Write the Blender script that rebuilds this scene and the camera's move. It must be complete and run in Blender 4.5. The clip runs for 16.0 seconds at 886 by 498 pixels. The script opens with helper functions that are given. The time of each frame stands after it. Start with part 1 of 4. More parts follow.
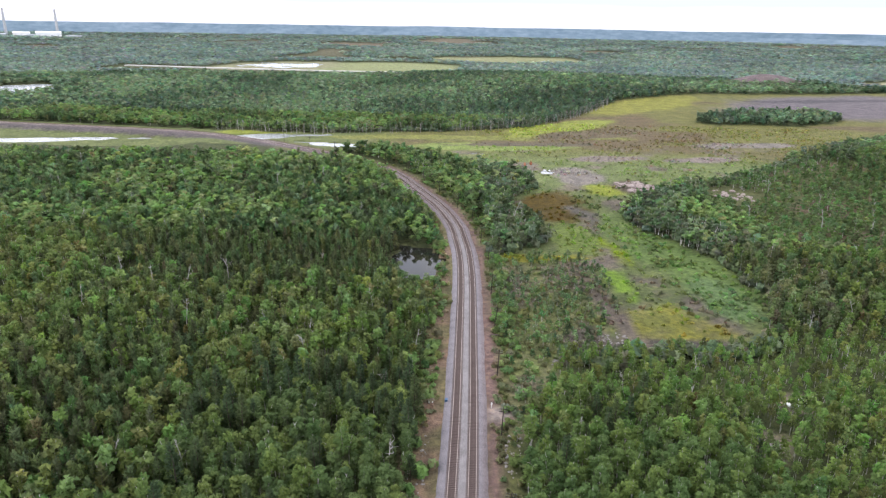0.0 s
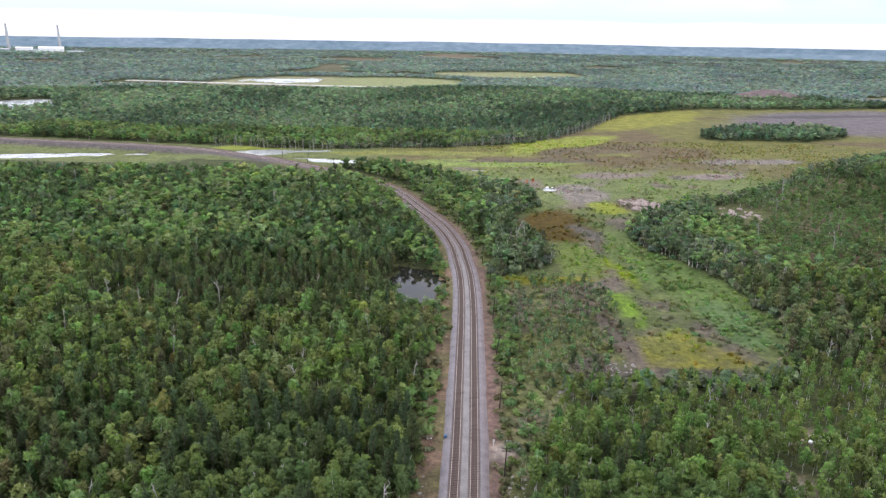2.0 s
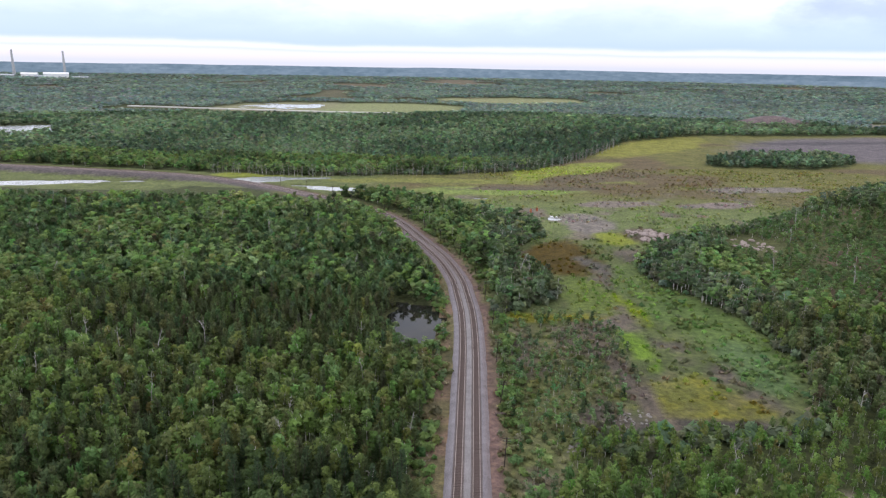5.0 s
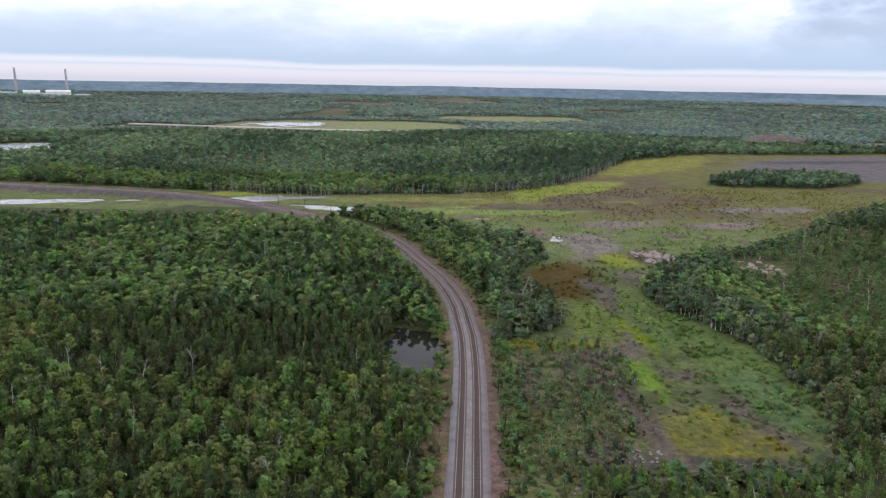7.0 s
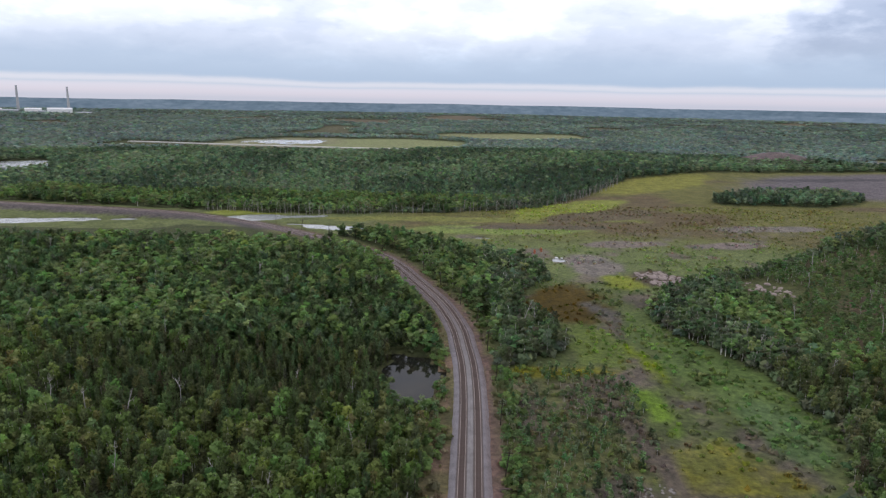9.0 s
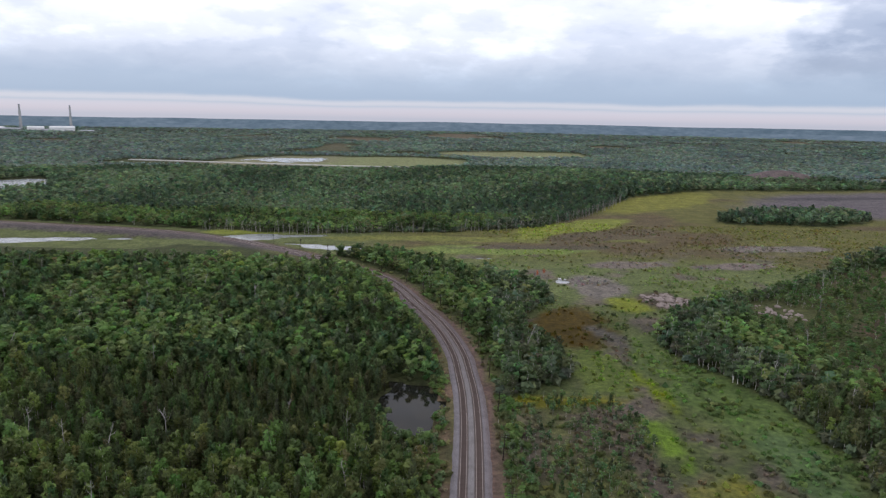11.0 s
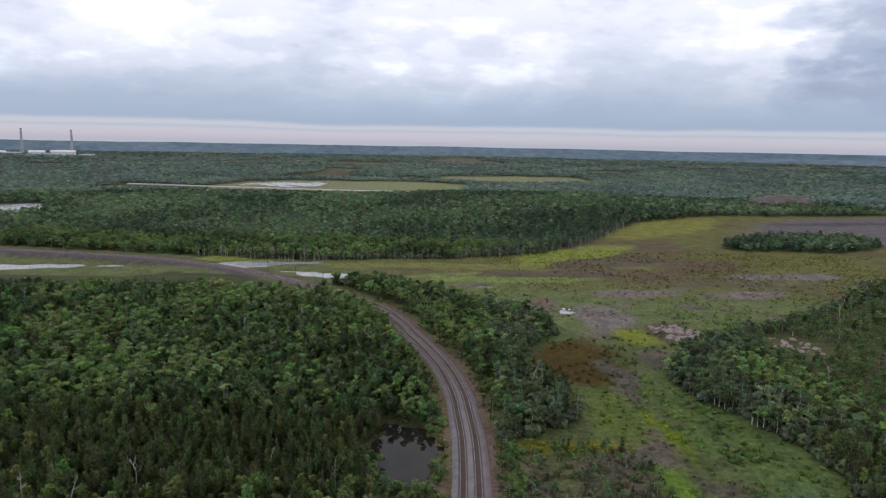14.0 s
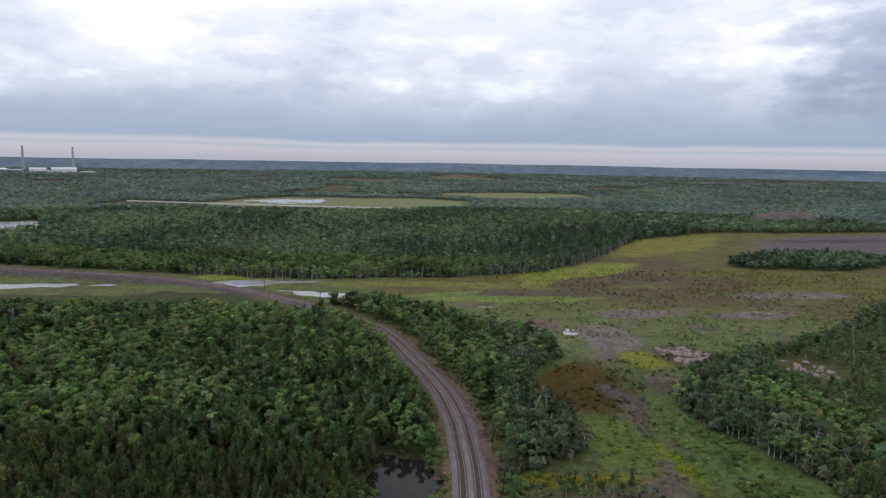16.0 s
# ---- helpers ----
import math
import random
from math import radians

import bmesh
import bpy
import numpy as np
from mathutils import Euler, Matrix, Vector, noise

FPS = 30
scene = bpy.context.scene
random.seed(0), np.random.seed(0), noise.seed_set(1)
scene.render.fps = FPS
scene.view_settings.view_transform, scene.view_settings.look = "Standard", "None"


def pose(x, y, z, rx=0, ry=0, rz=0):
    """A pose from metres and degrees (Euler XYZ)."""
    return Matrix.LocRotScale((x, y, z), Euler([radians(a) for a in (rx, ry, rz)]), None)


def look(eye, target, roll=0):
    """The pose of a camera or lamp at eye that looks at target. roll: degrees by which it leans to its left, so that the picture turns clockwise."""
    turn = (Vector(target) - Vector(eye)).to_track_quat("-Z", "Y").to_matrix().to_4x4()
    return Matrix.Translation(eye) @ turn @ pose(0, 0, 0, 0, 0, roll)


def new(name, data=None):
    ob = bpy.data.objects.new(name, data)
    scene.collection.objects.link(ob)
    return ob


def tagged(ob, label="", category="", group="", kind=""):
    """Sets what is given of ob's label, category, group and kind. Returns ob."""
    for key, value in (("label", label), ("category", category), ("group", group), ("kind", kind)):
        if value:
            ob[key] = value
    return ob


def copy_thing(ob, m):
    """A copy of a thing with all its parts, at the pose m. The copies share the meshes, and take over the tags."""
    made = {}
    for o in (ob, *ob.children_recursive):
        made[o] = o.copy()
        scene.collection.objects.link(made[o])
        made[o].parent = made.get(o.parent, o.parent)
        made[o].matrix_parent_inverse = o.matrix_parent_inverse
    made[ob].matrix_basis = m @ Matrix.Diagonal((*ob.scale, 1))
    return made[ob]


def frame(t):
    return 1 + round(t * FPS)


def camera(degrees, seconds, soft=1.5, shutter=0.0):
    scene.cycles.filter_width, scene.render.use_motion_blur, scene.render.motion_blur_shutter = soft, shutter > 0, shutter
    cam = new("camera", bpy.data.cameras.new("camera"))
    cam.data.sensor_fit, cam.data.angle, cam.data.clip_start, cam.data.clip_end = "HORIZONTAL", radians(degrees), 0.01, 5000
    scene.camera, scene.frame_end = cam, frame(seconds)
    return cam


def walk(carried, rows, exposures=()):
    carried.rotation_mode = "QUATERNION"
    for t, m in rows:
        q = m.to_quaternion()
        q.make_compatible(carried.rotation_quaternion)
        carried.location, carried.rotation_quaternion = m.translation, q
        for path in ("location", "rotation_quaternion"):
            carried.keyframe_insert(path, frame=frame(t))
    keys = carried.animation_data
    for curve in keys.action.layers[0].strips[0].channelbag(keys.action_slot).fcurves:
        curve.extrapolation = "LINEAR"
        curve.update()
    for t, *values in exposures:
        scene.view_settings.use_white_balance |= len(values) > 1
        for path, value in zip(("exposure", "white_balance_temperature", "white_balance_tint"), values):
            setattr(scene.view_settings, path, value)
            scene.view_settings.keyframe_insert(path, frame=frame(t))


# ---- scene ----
cam = camera(66.1, 16.0, soft=1.3)
PATH = [
    (0, (0.297, 1.557, 85.405), (0.205, 3.454, 84.777), 1.0),
    (0.5, (0.288, 3.817, 85.384), (0.195, 5.715, 84.761), 1.0),
    (1, (0.294, 6.086, 85.369), (0.199, 7.988, 84.757), 1.0),
    (1.5, (0.278, 8.384, 85.366), (0.182, 10.289, 84.766), 1.0),
    (2, (0.248, 10.726, 85.384), (0.151, 12.635, 84.795), 1.0),
    (2.5, (0.201, 13.018, 85.403), (0.102, 14.93, 84.825), 1.0),
    (3, (0.151, 15.301, 85.411), (0.052, 17.217, 84.844), 1.0),
    (3.5, (0.12, 17.585, 85.406), (0.019, 19.504, 84.85), 1.0),
    (4, (0.104, 19.83, 85.401), (0.002, 21.752, 84.858), 1.1),
    (4.2, (0.1, 20.724, 85.405), (-0.003, 22.648, 84.866), 1.1),
    (6.5, (0.071, 30.963, 85.51), (-0.038, 32.901, 85.026), 1.0),
    (7, (0.032, 33.111, 85.552), (-0.078, 35.051, 85.08), 1.1),
    (7.5, (-0.05, 35.239, 85.616), (-0.16, 37.182, 85.156), 1.1),
    (8, (-0.138, 37.308, 85.693), (-0.25, 39.254, 85.245), 1.1),
    (8.5, (-0.219, 39.35, 85.756), (-0.332, 41.298, 85.32), 1.1),
    (9, (-0.282, 41.382, 85.789), (-0.395, 43.333, 85.365), 1.1),
    (9.2, (-0.299, 42.24, 85.793), (-0.41, 44.193, 85.376), 1.0),
    (11.5, (-0.232, 52.64, 85.794), (-0.352, 54.603, 85.431), 1.1),
    (12, (-0.213, 54.925, 85.786), (-0.333, 56.89, 85.435), 1.1),
    (12.5, (-0.223, 57.249, 85.792), (-0.345, 59.216, 85.452), 1.1),
    (13, (-0.234, 59.603, 85.791), (-0.356, 61.572, 85.463), 1.0),
    (13.5, (-0.265, 62.032, 85.804), (-0.389, 64.003, 85.487), 1.1),
    (14, (-0.268, 64.495, 85.826), (-0.392, 66.467, 85.521), 1.1),
    (14.5, (-0.293, 66.939, 85.851), (-0.418, 68.913, 85.557), 1.0),
    (15, (-0.29, 69.349, 85.873), (-0.417, 71.325, 85.591), 1.0),
    (15.5, (-0.283, 71.775, 85.886), (-0.411, 73.753, 85.615), 1.0),
    (16, (-0.293, 74.259, 85.895), (-0.422, 76.238, 85.637), 1.0),
]
walk(cam, [(t, look(eye, target, roll)) for t, eye, target, roll in PATH], [(0, 0.50, 6350, 17), (4, 0.15, 6350, 17), (8, -0.42, 6350, 17), (12, -0.72, 6350, 17), (16, -0.9, 6350, 17)])

# ---- world, sun, exposure ----
world = bpy.data.worlds.new("sky")
scene.world = world
world.use_nodes = True
wt = world.node_tree
wt.nodes.clear()


def wnode(kind, **props):
    n = wt.nodes.new(kind)
    for k, v in props.items():
        setattr(n, k, v)
    return n


def wmath(op, a, b=None, clamp=False):
    n = wnode("ShaderNodeMath", operation=op, use_clamp=clamp)
    for i, v in enumerate((a, b)):
        if v is None:
            continue
        if isinstance(v, (int, float)):
            n.inputs[i].default_value = v
        else:
            wt.links.new(v, n.inputs[i])
    return n.outputs[0]


def wmix(fac, a, b):
    n = wnode("ShaderNodeMix", data_type="RGBA")
    for i, v in ((0, fac), (6, a), (7, b)):
        if isinstance(v, (int, float)):
            n.inputs[i].default_value = v
        elif isinstance(v, tuple):
            n.inputs[i].default_value = (*v, 1)
        else:
            wt.links.new(v, n.inputs[i])
    return n.outputs[2]


def wramp(fac, stops, ease="EASE"):
    n = wnode("ShaderNodeValToRGB")
    n.color_ramp.interpolation = ease
    e = n.color_ramp.elements
    while len(e) < len(stops):
        e.new(0.5)
    for el, (p, c) in zip(e, stops):
        el.position, el.color = p, (*c, 1)
    wt.links.new(fac, n.inputs[0])
    return n.outputs[0]


def wnoise(vec, scale, detail, rough, stretch=(1, 1, 1), shift=(0, 0, 0)):
    m = wnode("ShaderNodeMapping")
    m.inputs["Scale"].default_value, m.inputs["Location"].default_value = stretch, shift
    wt.links.new(vec, m.inputs[0])
    n = wnode("ShaderNodeTexNoise")
    n.inputs["Scale"].default_value, n.inputs["Detail"].default_value, n.inputs["Roughness"].default_value = scale, detail, rough
    wt.links.new(m.outputs[0], n.inputs["Vector"])
    return n.outputs["Fac"]


SUN_UP, SUN_TURN = radians(48), radians(-60)
sky_tex = wnode("ShaderNodeTexSky", sky_type="NISHITA", sun_disc=False, sun_elevation=SUN_UP, sun_rotation=SUN_TURN)
tex = wnode("ShaderNodeTexCoord").outputs["Generated"]
sep = wnode("ShaderNodeSeparateXYZ")
wt.links.new(tex, sep.inputs[0])
up = wmath("MAXIMUM", sep.outputs[2], 0.0)
big = wnoise(tex, 3.2, 5, 0.5, (1, 1, 3.4), (3.4, 1.9, 0.4))
fine = wnoise(tex, 9.0, 8, 0.56, (1, 1, 2.6), (5.3, 2.2, 0))
wave = wnoise(tex, 5.0, 6, 0.6, (1, 1, 3), (0.2, 0, 0))
level = wmath("ADD", up, wmath("MULTIPLY", wmath("SUBTRACT", wave, 0.5), wmath("MINIMUM", wmath("MULTIPLY", up, 0.5), 0.03)))
# overcast by height above the horizon: pale pinkish gap, thin streaks, blue-grey cloud base, brighter deck above
tone_low = wramp(wmath("MULTIPLY", level, 1.6, True), [
    (0.0, (0.86, 0.91, 1.02)), (0.010, (1.02, 1.01, 1.10)), (0.022, (1.06, 1.08, 1.18)), (0.027, (0.86, 0.98, 1.11)), (0.033, (1.08, 1.14, 1.23)),
    (0.037, (1.02, 1.10, 1.20)), (0.044, (0.66, 0.86, 1.08)), (0.085, (0.76, 0.95, 1.16)), (0.13, (1.08, 1.22, 1.39)), (0.19, (1.46, 1.57, 1.70)),
    (0.27, (1.86, 1.92, 1.98)), (0.38, (2.2, 2.22, 2.25)), (0.70, (1.26, 1.30, 1.36))], "LINEAR")
shade = wmath("ADD", wmath("MULTIPLY", big, 0.55), wmath("MULTIPLY", fine, 0.45))
cloud = wramp(shade, [(0.36, (0.70, 0.75, 0.82)), (0.46, (0.88, 0.91, 0.95)), (0.53, (1.06, 1.06, 1.06)), (0.62, (1.42, 1.40, 1.37))])
# one heavy grey cloud low over the eastern side
aim = wnode("ShaderNodeVectorMath", operation="DISTANCE")
wt.links.new(tex, aim.inputs[0])
aim.inputs[1].default_value = (0.50, 0.86, 0.125)
heavy = wmath("ADD", aim.outputs["Value"], wmath("MULTIPLY", wmath("SUBTRACT", fine, 0.5), 0.35))
heavy = wramp(heavy, [(0.05, (0.60, 0.65, 0.72)), (0.12, (0.82, 0.85, 0.89)), (0.17, (1.0, 1.0, 1.0))])
heap = wnode("ShaderNodeMix", data_type="RGBA", blend_type="MULTIPLY")
heap.inputs[0].default_value = 1.0
wt.links.new(cloud, heap.inputs[6])
wt.links.new(heavy, heap.inputs[7])
cloud = heap.outputs[2]
reach = wmath("MULTIPLY", wmath("SUBTRACT", up, 0.035), 16.0, True)
cloud = wmix(reach, (1.0, 1.0, 1.0), cloud)
mul = wnode("ShaderNodeMix", data_type="RGBA", blend_type="MULTIPLY")
mul.inputs[0].default_value = 1.0
wt.links.new(tone_low, mul.inputs[6])
wt.links.new(cloud, mul.inputs[7])
dim = wnode("ShaderNodeMix", data_type="RGBA", blend_type="MULTIPLY")
dim.inputs[0].default_value = 1.0
wt.links.new(sky_tex.outputs[0], dim.inputs[6])
dim.inputs[7].default_value = (0.10, 0.10, 0.10, 1)
both = wmix(0.92, dim.outputs[2], mul.outputs[2])
back = wnode("ShaderNodeBackground")
back.inputs[1].default_value = 1.0
wt.links.new(both, back.inputs[0])
wout = wnode("ShaderNodeOutputWorld")
wt.links.new(back.outputs[0], wout.inputs[0])

sun = new("sun", bpy.data.lights.new("sun", "SUN"))
sun.data.energy, sun.data.angle, sun.data.color = 1.1, radians(14), (1.0, 0.96, 0.9)
sun.matrix_world = look((0, 0, 0), (-math.sin(SUN_TURN) * math.cos(SUN_UP), -math.cos(SUN_TURN) * math.cos(SUN_UP), -math.sin(SUN_UP)))

# ---- small tools ----
rng = np.random.default_rng(7)
LATTICE = np.random.default_rng(3).random((256, 256))


def value_noise(x, y):
    xi, yi = np.floor(x).astype(int), np.floor(y).astype(int)
    fx, fy = x - xi, y - yi
    fx, fy = fx * fx * (3 - 2 * fx), fy * fy * (3 - 2 * fy)
    a, b = LATTICE[xi & 255, yi & 255], LATTICE[(xi + 1) & 255, yi & 255]
    c, d = LATTICE[xi & 255, (yi + 1) & 255], LATTICE[(xi + 1) & 255, (yi + 1) & 255]
    return (a * (1 - fx) + b * fx) * (1 - fy) + (c * (1 - fx) + d * fx) * fy


def fbm(x, y, size, octaves=4, seed=0):
    """Noise from about -1 to 1 with lumps of that many metres."""
    x, y = np.asarray(x, float) / size + 17.3 * seed, np.asarray(y, float) / size + 9.1 * seed
    total, gain, norm = 0, 1.0, 0
    for _ in range(octaves):
        total, norm = total + gain * value_noise(x, y), norm + gain
        x, y, gain = x * 2.03 + 5.2, y * 2.03 + 1.3, gain * 0.52
    return 2 * total / norm - 1


def smooth(a, b, v):
    t = np.clip((v - a) / (b - a), 0, 1)
    return t * t * (3 - 2 * t)


def inside(poly, x, y):
    hit = np.zeros(np.shape(x), bool)
    for (x0, y0), (x1, y1) in zip(poly, poly[1:] + poly[:1]):
        if y0 != y1:
            hit ^= ((y0 > y) != (y1 > y)) & (x < (x1 - x0) * (y - y0) / (y1 - y0) + x0)
    return hit


def oval(x, y, cx, cy, rx, ry, turn=0.0, rough=0.35, size=12.0, seed=1):
    """1 inside a ragged oval, 0 outside, with a soft rim."""
    c, s = math.cos(radians(turn)), math.sin(radians(turn))
    u, v = ((x - cx) * c + (y - cy) * s) / rx, (-(x - cx) * s + (y - cy) * c) / ry
    return 1 - smooth(0.8, 1.15, np.hypot(u, v) + rough * fbm(x, y, size, 4, seed))


def make_mesh(name, verts, faces, mats, slots=None, attrs=None, flat_shaded=True, normals=None):
    """A mesh from arrays: verts (n, 3), faces (m, 3 or 4)."""
    verts, faces = np.asarray(verts, np.float32), np.asarray(faces, np.int32)
    me = bpy.data.meshes.new(name)
    k = faces.shape[1]
    me.vertices.add(len(verts))
    me.vertices.foreach_set("co", verts.ravel())
    me.loops.add(faces.size)
    me.loops.foreach_set("vertex_index", faces.ravel())
    me.polygons.add(len(faces))
    me.polygons.foreach_set("loop_start", np.arange(0, faces.size, k, dtype=np.int32))
    me.polygons.foreach_set("use_smooth", np.full(len(faces), not flat_shaded))
    for m in mats:
        me.materials.append(m)
    if slots is not None:
        me.polygons.foreach_set("material_index", np.asarray(slots, np.int32))
    for key, values in (attrs or {}).items():
        a = me.attributes.new(key, "FLOAT_COLOR", "POINT")
        a.data.foreach_set("color", np.column_stack([values, np.ones(len(values))]).astype(np.float32).ravel())
    me.update()
    me.validate()
    if normals is not None:
        me.polygons.foreach_set("use_smooth", np.ones(len(faces), bool))
        me.normals_split_custom_set_from_vertices(np.asarray(normals, np.float32))
    return me


def part(name, me, parent, label=""):
    ob = new(name, me)
    ob.parent = parent
    return tagged(ob, label)


def bm_mesh(name, bm, mats, smooth_shaded=False):
    me = bpy.data.meshes.new(name)
    bmesh.ops.recalc_face_normals(bm, faces=bm.faces)
    for f in bm.faces:
        f.smooth = smooth_shaded
    bm.to_mesh(me)
    bm.free()
    for m in mats:
        me.materials.append(m)
    return me


# ---- materials ----
class Mat:
    """A node material with one principled shader."""

    def __init__(self, name, rough=0.8, metal=0.0, spec=0.3):
        self.m = bpy.data.materials.new(name)
        self.m.use_nodes = True
        self.t = self.m.node_tree
        self.b = self.t.nodes["Principled BSDF"]
        self.b.inputs["Roughness"].default_value = rough
        self.b.inputs["Metallic"].default_value = metal
        self.b.inputs["Specular IOR Level"].default_value = spec
        self.pos = self.n("ShaderNodeTexCoord").outputs["Object"]

    def n(self, kind, **props):
        node = self.t.nodes.new(kind)
        for k, v in props.items():
            setattr(node, k, v)
        return node

    def set(self, socket, v):
        if isinstance(v, (int, float)):
            socket.default_value = v
        elif isinstance(v, tuple):
            socket.default_value = (*v, 1) if len(v) == 3 else v
        else:
            self.t.links.new(v, socket)

    def noise(self, scale, detail=4, rough=0.55, stretch=(1, 1, 1)):
        mp = self.n("ShaderNodeMapping")
        mp.inputs["Scale"].default_value = stretch
        self.t.links.new(self.pos, mp.inputs[0])
        nz = self.n("ShaderNodeTexNoise")
        nz.inputs["Scale"].default_value, nz.inputs["Detail"].default_value, nz.inputs["Roughness"].default_value = scale, detail, rough
        self.t.links.new(mp.outputs[0], nz.inputs["Vector"])
        return nz.outputs["Fac"]

    def ramp(self, fac, stops):
        r = self.n("ShaderNodeValToRGB")
        e = r.color_ramp.elements
        while len(e) < len(stops):
            e.new(0.5)
        for el, (p, c) in zip(e, stops):
            el.position, el.color = p, (*((c, c, c) if isinstance(c, (int, float)) else c), 1)
        self.t.links.new(fac, r.inputs[0])
        return r.outputs[0]

    def mix(self, fac, a, b, blend="MIX"):
        x = self.n("ShaderNodeMix", data_type="RGBA", blend_type=blend)
        self.set(x.inputs[0], fac), self.set(x.inputs[6], a), self.set(x.inputs[7], b)
        return x.outputs[2]

    def math(self, op, a, b):
        x = self.n("ShaderNodeMath", operation=op)
        self.set(x.inputs[0], a), self.set(x.inputs[1], b)
        return x.outputs[0]

    def attr(self, name):
        return self.n("ShaderNodeAttribute", attribute_name=name).outputs["Color"]

    def color(self, v):
        self.set(self.b.inputs["Base Color"], v)
        return self

    def bump(self, height, strength=0.5, distance=0.1):
        x = self.n("ShaderNodeBump")
        x.inputs["Strength"].default_value, x.inputs["Distance"].default_value = strength, distance
        self.t.links.new(height, x.inputs["Height"])
        self.t.links.new(x.outputs[0], self.b.inputs["Normal"])
        return self


def speckled(name, dark, light, scale, rough=0.85, metal=0.0, bump=0.4, dist=0.05, stretch=(1, 1, 1)):
    m = Mat(name, rough, metal)
    f = m.noise(scale, 6, 0.6, stretch)
    g = m.noise(scale * 0.13, 3)
    m.color(m.mix(0.45, m.ramp(f, [(0.3, dark), (0.7, light)]), m.ramp(g, [(0.3, dark), (0.7, light)])))
    return m.bump(f, bump, dist).m


g = Mat("ground_cover", 0.95, 0, 0.15)
n1, n2, n3 = g.noise(0.55, 6, 0.65), g.noise(0.09, 4), g.noise(2.2, 3)
c = g.mix(1.0, g.attr("cover"), g.ramp(n1, [(0.28, 0.45), (0.5, 0.95), (0.72, (1.55, 1.5, 1.3))]), "MULTIPLY")
c = g.mix(1.0, c, g.ramp(n2, [(0.3, (0.72, 0.75, 0.7)), (0.7, (1.25, 1.22, 1.15))]), "MULTIPLY")
GROUND = g.color(c).bump(g.math("ADD", n1, g.math("MULTIPLY", n3, 0.4)), 0.9, 0.6).m

f = Mat("foliage", 0.7, 0, 0.12)
geo = f.n("ShaderNodeNewGeometry").outputs["Random Per Island"]
own = f.n("ShaderNodeObjectInfo").outputs["Random"]
c = f.mix(1.0, f.attr("tint"), f.ramp(geo, [(0.0, (1.50, 1.52, 1.75)), (0.5, (2.0, 2.0, 2.25)), (1.0, (2.6, 2.5, 2.6))]), "MULTIPLY")
c = f.mix(1.0, c, f.ramp(own, [(0.0, (0.74, 0.82, 0.85)), (0.5, (1, 1, 1)), (1.0, (1.3, 1.18, 0.95))]), "MULTIPLY")
FOLIAGE = f.color(c).m
thin_leaf = f.n("ShaderNodeBsdfTranslucent")
f.t.links.new(c, thin_leaf.inputs[0])
leaf_mix = f.n("ShaderNodeMixShader")
leaf_mix.inputs[0].default_value = 0.48
f.t.links.new(f.b.outputs[0], leaf_mix.inputs[1])
f.t.links.new(thin_leaf.outputs[0], leaf_mix.inputs[2])
f.t.links.new(leaf_mix.outputs[0], f.t.nodes["Material Output"].inputs[0])

b = Mat("pale_bark", 0.85)
bn = b.noise(3.0, 5, 0.6, (1, 1, 0.35))
PALE_BARK = b.color(b.ramp(bn, [(0.36, (0.12, 0.11, 0.10)), (0.47, (0.48, 0.46, 0.42)), (0.7, (0.66, 0.64, 0.60))])).bump(bn, 0.4, 0.02).m
DARK_BARK = speckled("dark_bark", (0.035, 0.03, 0.026), (0.12, 0.095, 0.075), 5.0, stretch=(1, 1, 0.3))
DEAD_WOOD = speckled("dead_wood", (0.20, 0.185, 0.17), (0.50, 0.48, 0.45), 3.0, stretch=(1, 1, 0.3))
RAIL = speckled("rusty_rail", (0.26, 0.20, 0.17), (0.46, 0.40, 0.36), 6.0, 0.45, 0.3, 0.1)
SLEEPER = speckled("creosoted_timber", (0.045, 0.032, 0.028), (0.14, 0.105, 0.09), 7.0, stretch=(0.25, 1, 1))
POLE_WOOD = speckled("tarred_pole", (0.018, 0.014, 0.012), (0.06, 0.045, 0.038), 6.0, stretch=(1, 1, 0.2))
ROCK = speckled("grey_rock", (0.14, 0.125, 0.115), (0.36, 0.335, 0.31), 1.6, 0.9, 0, 0.7, 0.2)
DARK_ROCK = speckled("stained_rock", (0.085, 0.07, 0.075), (0.20, 0.165, 0.17), 0.06, 0.9, 0, 0.7, 2.0)
PINK_ROCK = speckled("pinkish_rock", (0.18, 0.14, 0.125), (0.40, 0.34, 0.31), 0.9, 0.9, 0, 0.7, 0.2)
CONCRETE = speckled("concrete", (0.34, 0.35, 0.36), (0.50, 0.51, 0.52), 0.08, 0.9, 0, 0.1, 0.1)
WHITE = speckled("white_sheet", (0.74, 0.75, 0.76), (0.84, 0.84, 0.83), 0.3, 0.6, 0, 0.1, 0.1)
GREY_SHEET = speckled("grey_sheet", (0.30, 0.33, 0.37), (0.42, 0.45, 0.48), 0.2, 0.6, 0, 0.1, 0.1)
SAND_ROAD = speckled("pale_gravel_road", (0.42, 0.40, 0.37), (0.60, 0.58, 0.54), 0.12, 0.9, 0, 0.2, 0.1)
BLUE_PAINT = speckled("blue_paint", (0.03, 0.08, 0.16), (0.06, 0.13, 0.24), 4.0, 0.5)
PLASTER = speckled("white_paint", (0.62, 0.62, 0.60), (0.82, 0.82, 0.80), 3.0, 0.6)
RUSTY_IRON = speckled("rusty_iron", (0.16, 0.055, 0.03), (0.36, 0.14, 0.07), 2.0, 0.8)
